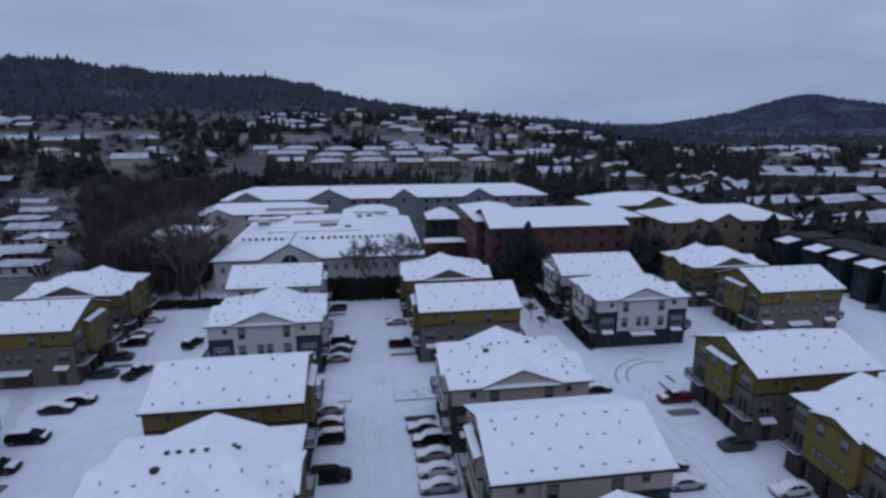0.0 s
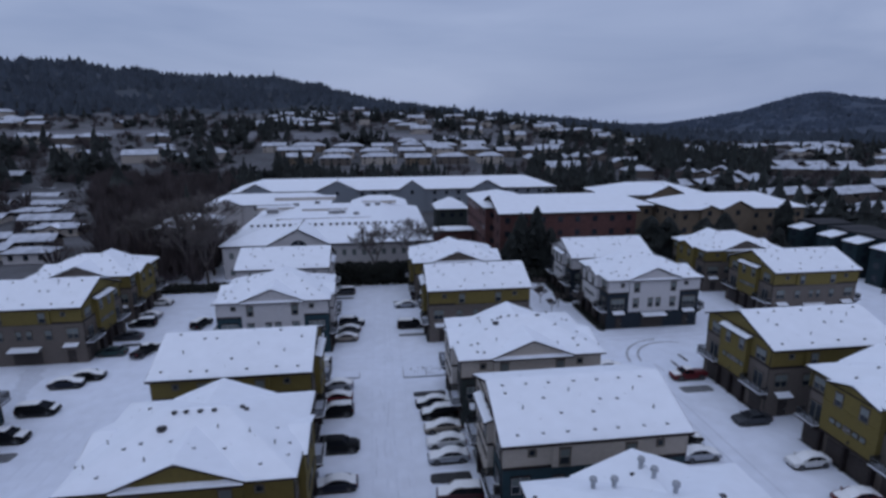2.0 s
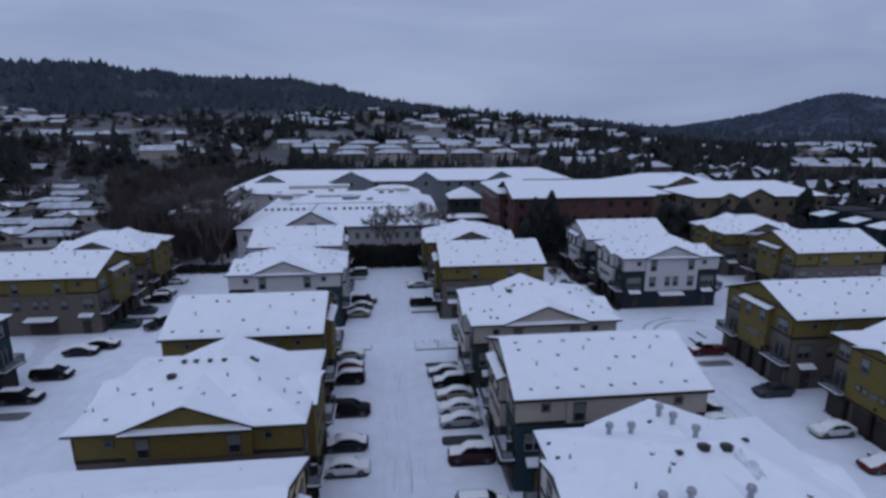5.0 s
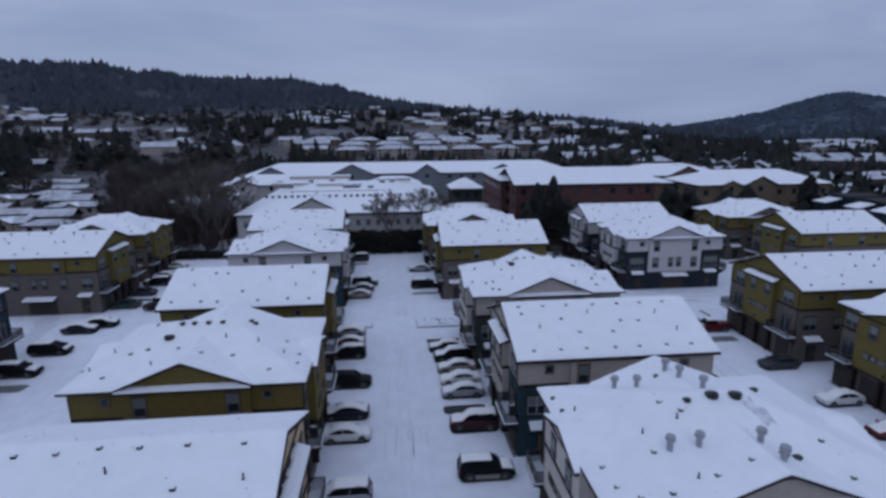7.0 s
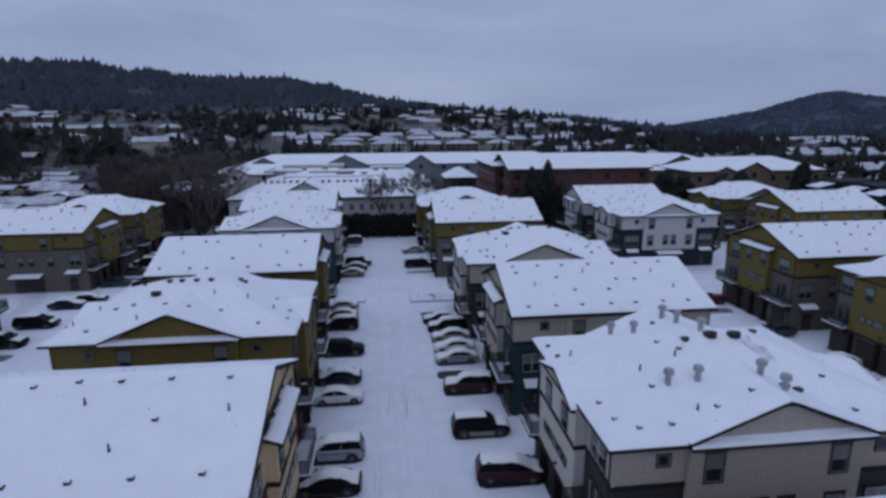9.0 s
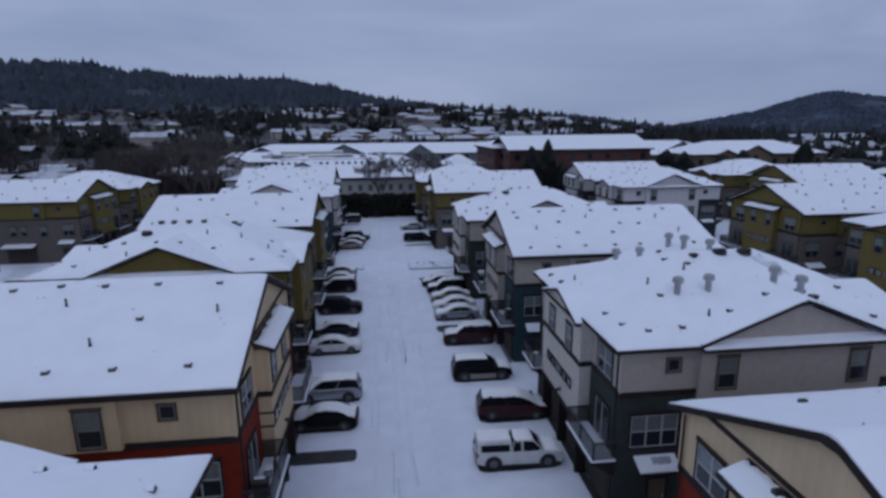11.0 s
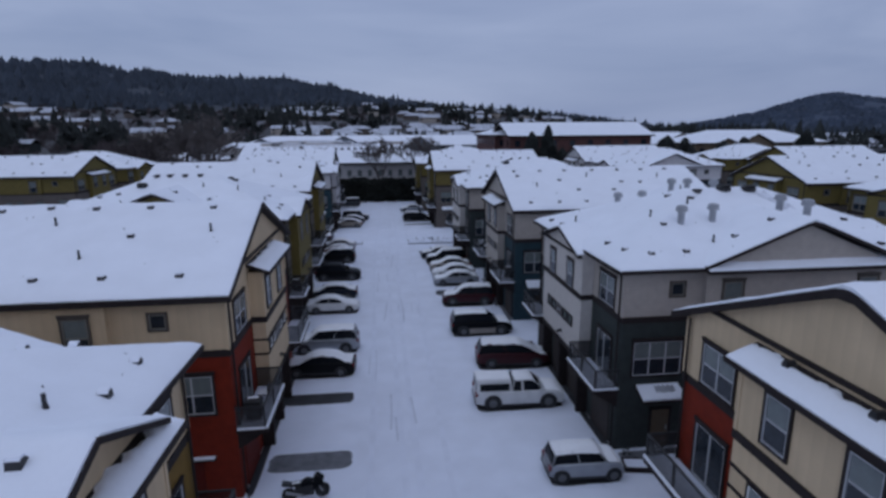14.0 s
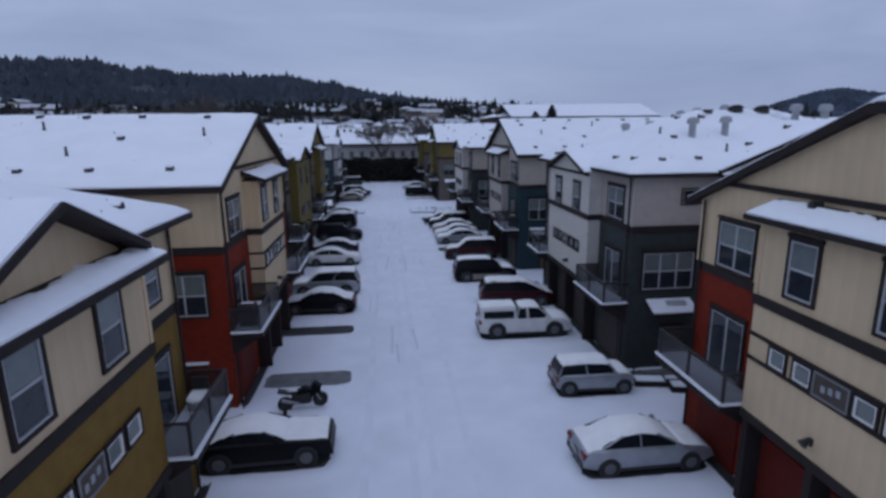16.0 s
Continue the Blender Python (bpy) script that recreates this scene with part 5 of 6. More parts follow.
def car(style, color, label, snowy=1.0, canopy=False, two_tone=None):
    """A car along x, its nose at +x, standing on z = 0."""
    length, width, belt, foot, roof, high, wr = STYLES[style]
    ob = thing("car" if style != "pickup" else "pickup_truck", label, "car" if style != "pickup" else "pickup", "parked cars", m=pose(0, 0, -80))
    w2 = width / 2
    bx, bz = [b[0] for b in belt], [b[1] for b in belt]

    def top(u):
        return float(np.interp(u, bx, bz))
    us = sorted(set([0, 0.015, 0.05, 0.95, 0.985, 1] + [round(u, 3) for u in steps(0.08, 0.92, 0.07)]))

    def inset(u):
        return 1 - 0.16 * max(0, abs(u - 0.5) * 2 - 0.72) ** 1.0 / 0.28 * 0.9

    def loft(rows, close=True):
        n = len(rows[0])
        s = Shape()
        v = [p for r in rows for p in r]
        f = [(i * n + j, i * n + (j + 1) % n, (i + 1) * n + (j + 1) % n, (i + 1) * n + j) for i in range(len(rows) - 1) for j in range(n)]
        f += [tuple(range(n - 1, -1, -1)), tuple((len(rows) - 1) * n + j for j in range(n))]
        return s.add(v, f)

    def X(u):
        return (u - 0.5) * length
    rows = []
    for u in us:
        w, t, lo = w2 * inset(u), top(u), 0.20 + 0.12 * (abs(u - 0.5) * 2) ** 6
        rows.append([(X(u), -w * 0.90, lo), (X(u), w * 0.90, lo), (X(u), w * 0.99, lo + 0.14), (X(u), w, lo + (t - lo) * 0.55), (X(u), w * 0.955, t - 0.05), (X(u), w * 0.86, t), (X(u), 0, t + 0.035),
                     (X(u), -w * 0.86, t), (X(u), -w * 0.955, t - 0.05), (X(u), -w, lo + (t - lo) * 0.55), (X(u), -w * 0.99, lo + 0.14)])
    body = part("body", loft(rows), PAINTS[color], ob, smooth=True)
    part("sill", Shape().box(X(0.16), X(0.84), -w2 * (1.004 if two_tone else 0.985), w2 * (1.004 if two_tone else 0.985), 0.20, 0.62 if two_tone else 0.40), PAINTS[two_tone] if two_tone else BLACK, body)
    for u, n in ((0.004, "rear_bumper"), (0.985, "front_bumper")):
        part(n, Shape().box(X(u) - 0.05, X(u) + 0.06, -w2 * 0.80, w2 * 0.80, 0.30, 0.52), BLACK, body)

    # cabin: glass all round under a painted roof
    f0, f1, r0, r1 = foot[0], foot[1], roof[0], roof[1]
    b0, b1 = top(f0) - 0.03, top(f1) - 0.03
    arch_u = [f0, f0 + (r0 - f0) * 0.5, r0 - (r0 - f0) * 0.12, r0 + 0.03, (r0 + r1) / 2, r1 - 0.03, r1 + (f1 - r1) * 0.12, r1 + (f1 - r1) * 0.55, f1]
    arch_z = [b0, b0 + (high - b0) * 0.56, high - 0.09, high - 0.035, high, high - 0.03, high - 0.10, b1 + (high - b1) * 0.46, b1]

    def cabin(u, grow=0.0):
        z, zb = float(np.interp(u, arch_u, arch_z)) + grow, top(u) - 0.04
        k = max(0.0, min(1.0, (z - zb) / (high - 0.95)))
        wb, wr_ = w2 * 0.86 + grow, w2 * (0.86 - 0.17 * k) + grow
        half = [(wb, zb), (wb - (wb - wr_) * 0.55, zb + (z - zb) * 0.55), (wr_, z - 0.085 * k), (wr_ - 0.09, z - 0.03 * k), (wr_ * 0.45, z)]
        return [(X(u), y, q) for y, q in half] + [(X(u), -y, q) for y, q in reversed(half)]
    part("glass", loft([cabin(u) for u in arch_u]), CAR_GLASS, ob, smooth=True)
    over = [u for u in steps(r0 - 0.012, r1 + 0.012, 0.05)]
    panel = Shape()
    caps = [[p for p in cabin(u, 0.012)][2:8] for u in over]
    panel.add([p for r in caps for p in r] + [(x, y, z - 0.05) for r in caps for x, y, z in r],
              [(i * 6 + j, i * 6 + j + 1, (i + 1) * 6 + j + 1, (i + 1) * 6 + j) for i in range(len(caps) - 1) for j in range(5)]
              + [(len(caps) * 6 + i * 6 + j, len(caps) * 6 + (i + 1) * 6 + j, len(caps) * 6 + (i + 1) * 6 + j + 1, len(caps) * 6 + i * 6 + j + 1) for i in range(len(caps) - 1) for j in range(5)])
    part("roof_panel", panel, PAINTS[color], ob, smooth=True)
    xs = [X(over[0]), X(over[-1])]

    def rf(x, y):
        z = float(np.interp(x / length + 0.5, arch_u, arch_z))
        return z + 0.012 - 0.075 * (abs(y) / (w2 * 0.70)) ** 3
    for s in (-1, 1):
        for u0, u1 in ((f0, r0), (f1, r1), (0.52, 0.515) if style == "pickup" else (0.5 * (f0 + f1) - 0.01, 0.5 * (r0 + r1))):
            z0 = top(u0) - 0.02
            pr = 0.07 if style == "pickup" and u0 == 0.52 else 0.035
            p = Shape().tube((X(u0), s * w2 * 0.85, z0), pr, (X(u1), s * (w2 * 0.69 + 0.005), high - 0.10), pr, 5)
            part("pillar", p, PAINTS[color], ob)
        # lamps, mirrors and wheels
        part("headlight", Shape().box(X(0.958), X(0.985), *sorted((s * w2 * 0.45, s * w2 * 0.83)), top(0.97) - 0.20, top(0.97) - 0.06), LAMP, ob)
        part("tail_light", Shape().box(X(0.0) - 0.015, X(0.03), *sorted((s * w2 * 0.55, s * w2 * 0.86)), top(0.02) - 0.26, top(0.02) - 0.06), TAIL, ob)
        um = f1 - 0.05
        flare = 0.05 if style in ("pickup", "suv") else 0.0
        part("mirror", Shape().box(X(um) - 0.08, X(um) + 0.06, *sorted((s * w2 * 0.92, s * w2 * 1.10)), top(um) + 0.0, top(um) + 0.14), PAINTS[color], ob)
        for u in (0.16, 0.85) if style == "hatch" else (0.19, 0.805):
            wheel = part("wheel", Shape().tube((X(u), s * (w2 - 0.22), wr), wr + 0.06 + flare, (X(u), s * (w2 + 0.004), wr), wr + 0.055 + flare, 18), BLACK, ob)
            part("tyre", Shape().tube((X(u), s * (w2 - 0.2), wr), wr, (X(u), s * (w2 + 0.02), wr), wr * 0.97, 18), RUBBER, wheel)
            part("rim", Shape().tube((X(u), s * w2, wr), wr * 0.66, (X(u), s * (w2 + 0.032), wr), wr * 0.58, 12), RIM, wheel)
    part("number_plate", Shape().box(X(0) - 0.07, X(0) - 0.03, -0.26, 0.26, 0.56, 0.68), GREY_PAINT, ob)
    if canopy:
        c0, c1 = X(0.012), X(0.395)
        part("canopy", Shape().prism([(-w2 * 0.90, 1.0), (w2 * 0.90, 1.0), (w2 * 0.74, 1.66), (w2 * 0.5, 1.72), (-w2 * 0.5, 1.72), (-w2 * 0.74, 1.66)], "x", c0, c1), PAINTS[color], ob, "white truck canopy")
        for s in (-1, 1):
            part("canopy_window", Shape().prism([(s * w2 * 0.898, 1.14), (s * w2 * 0.803, 1.52), (s * w2 * 0.76, 1.52), (s * w2 * 0.85, 1.14)], "x", c0 + 0.2, c1 - 0.12), CAR_GLASS, ob)
        part("canopy_window", Shape().prism([(-w2 * 0.7, 1.15), (w2 * 0.7, 1.15), (w2 * 0.58, 1.56), (-w2 * 0.58, 1.56)], "x", c0 - 0.02, c0 + 0.03), CAR_GLASS, ob)
        part("snow", Shape().shell(steps(c0 + 0.05, c1 - 0.05, 0.3), steps(-w2 * 0.62, w2 * 0.62, 0.2), lambda x, y: 1.77 + 0.02 * noise.noise((x * 3, y * 3, 1)), lambda x, y: 1.68), CAR_SNOW, ob, smooth=True)
    if snowy > 0:
        th = 0.07 * snowy
        seed = len(label) * 1.7 + len(color)

        def cap(x0, x1, half, fn, n="snow"):
            xs2, ys2 = steps(x0, x1, 0.16), steps(-half, half, 0.16)

            def t(x, y):
                e = min(x - x0, x1 - x, half - abs(y))
                return fn(x, y) + th * smooth_step(-0.02, 0.16, e) * (1 + 0.5 * noise.noise((x * 2.2 + seed, y * 2.2, 0))) + 0.006
            part(n, Shape().shell(xs2, ys2, t, lambda x, y: fn(x, y) - 0.02), CAR_SNOW, ob, "soft lumpy snow", smooth=True)
        hood = lambda x, y: top(x / length + 0.5) + 0.035 * (1 - abs(y) / (w2 * 0.86))
        if snowy >= 0.9:
            # one soft blanket from tail to nose, over rear window, roof and windscreen
            u0, u1 = (0.03 if style in ("sedan", "coupe") else r0 - 0.01), 0.962
            uu = steps(u0, u1, 0.02)
            rim, lid, low = 14, [], []
            for u in uu:
                on = f0 < u < f1
                z = float(np.interp(u, arch_u, arch_z)) if on else top(u) + 0.02
                k = max(0.0, min(1.0, (z - top(u)) / (high - 0.95)))
                half = w2 * (0.83 - 0.15 * k) * (1 - 0.10 * smooth_step(0.85, 1.0, u))
                fray = 0.03 * noise.noise((u * 9 + seed, 0.0, 1.0))
                for j in range(rim + 1):
                    v = -1 + 2 * j / rim
                    y = v * (half + fray * (1 if v > 0 else -1) * abs(v))
                    e = min((1 - abs(v)) * half, (u - u0) * length, (u1 - u) * length)
                    bow = (0.075 * abs(v) ** 3 if on else 0.03 * abs(v)) + 0.0
                    t = th * (0.12 + 0.88 * smooth_step(0, 0.2, e)) * (1 + 0.45 * noise.noise((X(u) * 1.7 + seed, y * 1.7, 0.0)))
                    lid.append((X(u), y, z - bow + t + 0.012))
                    low.append((X(u), y, z - bow - 0.03))
            n, q = rim + 1, len(lid)
            f = []
            for i in range(len(uu) - 1):
                for j in range(rim):
                    c = i * n + j
                    f += [(c, c + 1, c + n + 1, c + n), (q + c, q + c + n, q + c + n + 1, q + c + 1)]
            edge = list(range(n)) + [i * n + rim for i in range(1, len(uu))] + [(len(uu) - 1) * n + j for j in range(rim - 1, -1, -1)] + [i * n for i in range(len(uu) - 2, 0, -1)]
            f += [(c, q + c, q + d, d) for c, d in zip(edge, edge[1:] + edge[:1])]
            part("snow", Shape().add(lid + low, f), CAR_SNOW, ob, "soft lumpy snow", smooth=True)
        else:
            cap(xs[0] + 0.03, xs[-1] - 0.03, w2 * 0.68, rf)
            cap(X(f1) + 0.05, X(0.965), w2 * 0.80, hood)
            if style in ("sedan", "coupe"):
                cap(X(0.03), X(f0) - 0.02, w2 * 0.80, hood)
    return ob


MADE = {}


def ragged_patch(name, x0, x1, y0, y1, mat, label, seed, z=0.006):
    rnd2 = random.Random(seed)
    v = []
    for k in range(48):
        a = 6.2832 * k / 48
        c, s = math.cos(a), math.sin(a)
        p = (abs(c) ** 7 + abs(s) ** 7) ** (-1 / 7)
        q = 1 + rnd2.uniform(-0.035, 0.02)
        v.append(((x0 + x1) / 2 + (x1 - x0) / 2 * c * p * q, (y0 + y1) / 2 + (y1 - y0) / 2 * s * p * q, z))
    me = bpy.data.meshes.new(name)
    me.from_pydata(v, [], [tuple(range(48))])
    me.materials.append(mat)
    return tagged(new(name, me), label, "pavement", kind="structure")


def park(style, color, x, y, turn, label, **more):
    c, s = abs(math.cos(radians(turn))), abs(math.sin(radians(turn)))
    hx, hy = STYLES[style][0] / 2 * c + STYLES[style][1] / 2 * s, STYLES[style][1] / 2 * c + STYLES[style][0] / 2 * s
    if max(c, s) > 0.97:
        # Dark patch on bare ground, added to strengthen the car's contact shadow
        ragged_patch("pavement", x - hx + 0.1, x + hx - 0.15, y - hy - 0.03, y + hy - 0.1, ASPHALT, "bare dark ground that deepens shade under a parked car", len(MADE))
    key = (style, color, label, tuple(sorted(more.items())))
    m = pose(x, y, 0.0, 0, 0, turn)
    if key not in MADE:
        MADE[key] = car(style, color, label, **more)
        MADE[key].matrix_basis = m
        return MADE[key]
    return copy_thing(MADE[key], m)


# the lane between the near rows
park("coupe", "black", -4.78, 16.72, 2, "black coupe with snow on roof and bonnet", snowy=0.9)
park("sedan", "black", -4.85, 32.7, 178, "black sedan with snow along its roof", snowy=0.9)
park("suv", "silver", -4.85, 36.5, 180, "grey boxy car with snowy bonnet", snowy=1.0)
park("sedan", "white", -5.1, 45.2, 1, "white sedan under light snow", snowy=0.9)
park("sedan", "blue", -5.5, 49.2, 180, "dark blue sedan with snowy top", snowy=1.0)
park("suv", "black", -5.5, 55.9, 0, "black SUV almost free of snow", snowy=0.0)
park("suv", "black", -6.5, 63.8, 180, "black SUV with thick snow on the bonnet", snowy=1.0)
park("sedan", "red", -6.7, 67.4, 180, "red sedan under snow", snowy=1.0)
park("sedan", "silver", -6.8, 71.0, 180, "silver sedan under snow", snowy=1.0)
park("sedan", "grey", -9.0, 78.3, 92, "grey sedan beside the grey townhouse", snowy=1.0)
park("sedan", "beige", -6.5, 88.2, 180, "beige sedan under snow", snowy=1.0)
park("sedan", "grey", -6.2, 92.0, 180, "grey sedan with snowy top", snowy=1.0)
park("suv", "blue", -5.6, 95.4, 0, "dark blue SUV with snow on its roof", snowy=0.8)
park("suv", "grey", -8.0, 114.2, 180, "dark grey SUV near the hedge", snowy=1.0)
park("sedan", "silver", 8.30, 14.92, 1, "silver sedan with a thin cover of snow", snowy=0.9)
park("hatch", "silver", 8.62, 20.32, -2, "small silver hatchback with snow on the roof", snowy=0.9)
park("pickup", "white", 7.28, 27.25, -2, "white pickup with canopy and light snow", snowy=0.8, canopy=True)
park("minivan", "maroon", 8.2, 32.6, -4, "dark maroon minivan with snowy roof and bonnet", snowy=0.9)
park("suv", "black", 7.1, 38.6, -1, "black SUV with beige sills and snowy roof", snowy=0.8, two_tone="beige")
park("suv", "maroon", 7.2, 46.0, 175, "maroon SUV with thick snow on its bonnet", snowy=1.0)
park("sedan", "silver", 6.9, 52.4, 180, "silver sedan with snow on bonnet and roof", snowy=0.9)
park("sedan", "white", 7.0, 55.3, 180, "white sedan under snow", snowy=1.0)
park("sedan", "beige", 7.0, 58.4, 180, "beige sedan under snow", snowy=1.0)
park("suv", "black", 6.9, 61.6, 180, "black SUV with snow on roof and bonnet", snowy=1.0)
park("sedan", "blue", 6.4, 64.6, 180, "dark blue sedan with snowy top", snowy=1.0)
park("minivan", "black", 5.3, 92.9, 0, "black minivan with light snow", snowy=0.8)
park("sedan", "silver", 5.0, 104.2, 180, "silver sedan with snow on bonnet and roof", snowy=0.9)
# the lane to the west
for style, color, x, y, turn, label, sn in (
        ("suv", "black", -45.4, 62.9, 0, "black SUV with a snowy roof", 0.8), ("minivan", "black", -45.5, 69.3, 2, "black minivan with light snow", 0.8), ("sedan", "blue", -45.8, 76.8, 4, "dark blue sedan with snowy top", 1.0),
        ("sedan", "black", -44.0, 79.0, 6, "black sedan with snow along its roof", 0.9), ("sedan", "teal", -44.4, 87.4, 180, "teal sedan with little snow", 0.0), ("sedan", "grey", -44.6, 94.0, 180, "dark grey sedan almost free of snow", 0.0),
        ("suv", "black", -44.6, 100.2, 180, "black SUV with snow on roof and bonnet", 1.0), ("sedan", "silver", -45.2, 104.6, 180, "silver sedan under snow", 1.0), ("sedan", "white", -45.8, 112.4, 180, "white sedan under snow", 1.0),
        ("pickup", "black", -39.0, 87.2, 66, "black pickup with snow in its bed", 0.8), ("suv", "black", -33.6, 98.6, 70, "black SUV with snow on roof and bonnet", 1.0)):
    park(style, color, x, y, turn, label, snowy=sn)
# the lane to the east
for style, color, x, y, turn, label, sn in (
        ("pickup", "red", 44.9, 67.2, 180, "red pickup with snow in its bed", 0.8), ("sedan", "grey", 46.1, 55.0, 180, "dark grey sedan almost free of snow", 0.0), ("sedan", "white", 46.4, 46.3, 180, "white sedan under snow", 1.0),
        ("sedan", "red", 46.6, 40.3, 180, "red sedan under snow", 1.0), ("sedan", "silver", 35.2, 49.0, 0, "silver sedan under snow", 1.0), ("sedan", "black", 35.1, 52.3, 0, "black sedan with snow along its roof", 0.9),
        ("sedan", "black", 34.3, 71.4, 0, "black sedan with snow along its roof", 0.9), ("suv", "black", 31.5, 40.6, 0, "black SUV with snow on roof and bonnet", 1.0)):
    park(style, color, x, y, turn, label, snowy=sn)


def motorcycle(x, y, turn):
    ob = thing("motorcycle", "black sport motorcycle standing in the snow", "motorcycle", m=pose(x, y, 0, 0, -6, turn))
    for u in (-0.72, 0.72):
        wheel = part("wheel", Shape().tube((u, -0.07, 0.32), 0.32, (u, 0.07, 0.32), 0.32, 18), RUBBER, ob)
        part("rim", Shape().tube((u, -0.08, 0.32), 0.2, (u, 0.08, 0.32), 0.16, 14), BLACK, wheel)
    part("engine", Shape().prism([(-0.45, 0.3), (0.35, 0.26), (0.45, 0.55), (0.3, 0.72), (-0.4, 0.70)], "y", -0.17, 0.17), BLACK, ob)
    part("tank", Shape().prism([(-0.15, 0.68), (0.4, 0.70), (0.42, 0.86), (0.15, 0.98), (-0.12, 0.86)], "y", -0.15, 0.15), PAINTS["black"], ob)
    part("fairing", Shape().prism([(0.35, 0.5), (0.78, 0.72), (0.86, 0.86), (0.62, 1.12), (0.42, 0.95)], "y", -0.19, 0.19), PAINTS["black"], ob)
    part("seat", Shape().prism([(-0.95, 0.90), (-0.5, 0.76), (-0.12, 0.76), (-0.12, 0.86), (-0.55, 0.88), (-0.9, 1.02)], "y", -0.13, 0.13), BLACK, ob)
    part("fork", Shape().tube((0.74, -0.1, 0.32), 0.03, (0.48, -0.1, 0.98), 0.03, 6).tube((0.74, 0.1, 0.32), 0.03, (0.48, 0.1, 0.98), 0.03, 6), METAL, ob)
    part("handlebar", Shape().tube((0.45, -0.36, 1.0), 0.02, (0.48, 0.36, 1.0), 0.02, 6), BLACK, ob)
    part("exhaust", Shape().tube((-0.1, -0.2, 0.32), 0.05, (-0.8, -0.22, 0.62), 0.07, 8), METAL, ob)
    part("snow", Shape().shell(steps(-0.5, -0.15, 0.1), steps(-0.06, 0.06, 0.06), lambda x, y: 0.885 + max(0, -x - 0.5) * 0.28, lambda x, y: 0.80), CAR_SNOW, ob, smooth=True)


motorcycle(-4.0, 19.95, 2)


# ---- bare spots, wheel tracks and kerbs in the snow ----
for i, (x0, x1, y0, y1, mat) in enumerate(((-6.6, -2.45, 28.25, 29.6, ASPHALT), (-6.2, -2.2, 21.9, 23.4, SLUSH), (4.5, 9.0, 48.4, 50.2, ASPHALT), (4.0, 8.6, 67.0, 68.4, ASPHALT), (2.9, 8.0, 88.6, 89.8, SLUSH), (-47, -42.5, 58.4, 60.3, SLUSH),
                                           (41.9, 46.6, 63.0, 64.8, SLUSH), (2.6, 7.6, 106.6, 107.8, ASPHALT), (-10.3, -5.9, 110.8, 111.9, ASPHALT), (-7.0, -1.8, 11.3, 13.3, SLUSH), (-44.8, -41.5, 90.6, 91.8, ASPHALT))):
    ragged_patch("pavement", x0, x1, y0, y1, mat, "bare wet asphalt where a car has stood", i)


# Dark strips along the fronts paint overhang shade together with bare ground
for i, (cx, cy, kind, pal, label, more) in enumerate(HOUSES[:12] + HOUSES[14:16]):
    s = -1 if cx > 0 else 1
    x0, x1 = sorted((cx + s * (WX + 0.02), cx + s * (WX + 0.42)))
    ragged_patch("bare_ground", x0, x1, cy - 6.7, cy + 6.7, SLUSH if i % 3 == 2 else ASPHALT, "dark strip for bare ground and shade under bay and decks", 60 + i, 0.009)


def track(points, width, seed, mat=None):
    """A faint wheel track pressed into the snow."""
    rnd2 = random.Random(seed)
    v, f = [], []
    for i in range(len(points)):
        p, q = Vector(points[max(0, i - 1)]), Vector(points[min(len(points) - 1, i + 1)])
        n = (q - p).normalized()
        n = Vector((-n.y, n.x))
        w = width / 2 * rnd2.uniform(0.7, 1.2)
        for s in (-w, w):
            v.append((points[i][0] + n.x * s, points[i][1] + n.y * s, 0.004 if mat is RUT else 0.008))
    f = [(2 * i, 2 * i + 1, 2 * i + 3, 2 * i + 2) for i in range(len(points) - 1)]
    me = bpy.data.meshes.new("wheel_track")
    me.from_pydata(v, [], f)
    me.materials.append(mat or TRODDEN)
    return tagged(new("wheel_track", me), "shallow wheel track pressed into snow", "track", kind="structure")


for cx, cy, r, end in ((47.6, 72.8, 8.6, 92), (48.0, 72.9, 7.2, 68)):
    track([(cx + r * math.cos(a), cy + r * math.sin(a)) for a in steps(radians(end), radians(176), 0.1)], 0.38, int(r * 10), TRACK)
for x, y0, y1 in ((-0.4, 25, 29), (1.0, 25.5, 28.5), (-0.5, 42, 47), (0.9, 41.5, 48), (0.3, 60, 66)):
    track([(x + 0.2 * math.sin(y * 0.3 + x), y) for y in steps(y0, y1, 1.0)], 0.14, 3)
for i, x in enumerate((-1.5, 0.2, 1.1, 2.7)):
    track([(x + 0.25 * math.sin(q * 0.07 + i), q) for q in steps(9, 112, 1.5)], 0.34, 20 + i, RUT)
for i, y in enumerate((78.8, 80.6)):
    track([(q, y + 0.3 * math.sin(q * 0.08)) for q in steps(-34, 34, 1.5)], 0.4, 30 + i, RUT)
track_rnd = random.Random(8)
for i in range(16):
    x, y, n = track_rnd.uniform(-1.6, 2.6), track_rnd.uniform(18, 70), track_rnd.uniform(1.5, 5)
    track([(x + 0.1 * math.sin(q * 0.4 + i), q) for q in steps(y, y + n, 0.7)], track_rnd.uniform(0.05, 0.12), i)
for x in (-40.5, -38.8, -36.6):
    track([(x - 0.02 * (y - 60) + 0.4 * math.sin(y * 0.1), y) for y in steps(48, 66, 2.0)], 0.5, 4, RUT)
for x in (38.4, 40.2):
    track([(x, y) for y in steps(38, 70, 2.0)], 0.22, 6)
for y in (82.6, 84.4):
    track([(x, y + 0.5 * math.sin(x * 0.1)) for x in steps(10, 62, 2.0)], 0.24, 7)
track([(-51.0 - 0.26 * (y - 73.0) + 0.3 * math.sin(y * 0.9), y) for y in steps(66, 83.5, 0.7)], 3.2, 8)


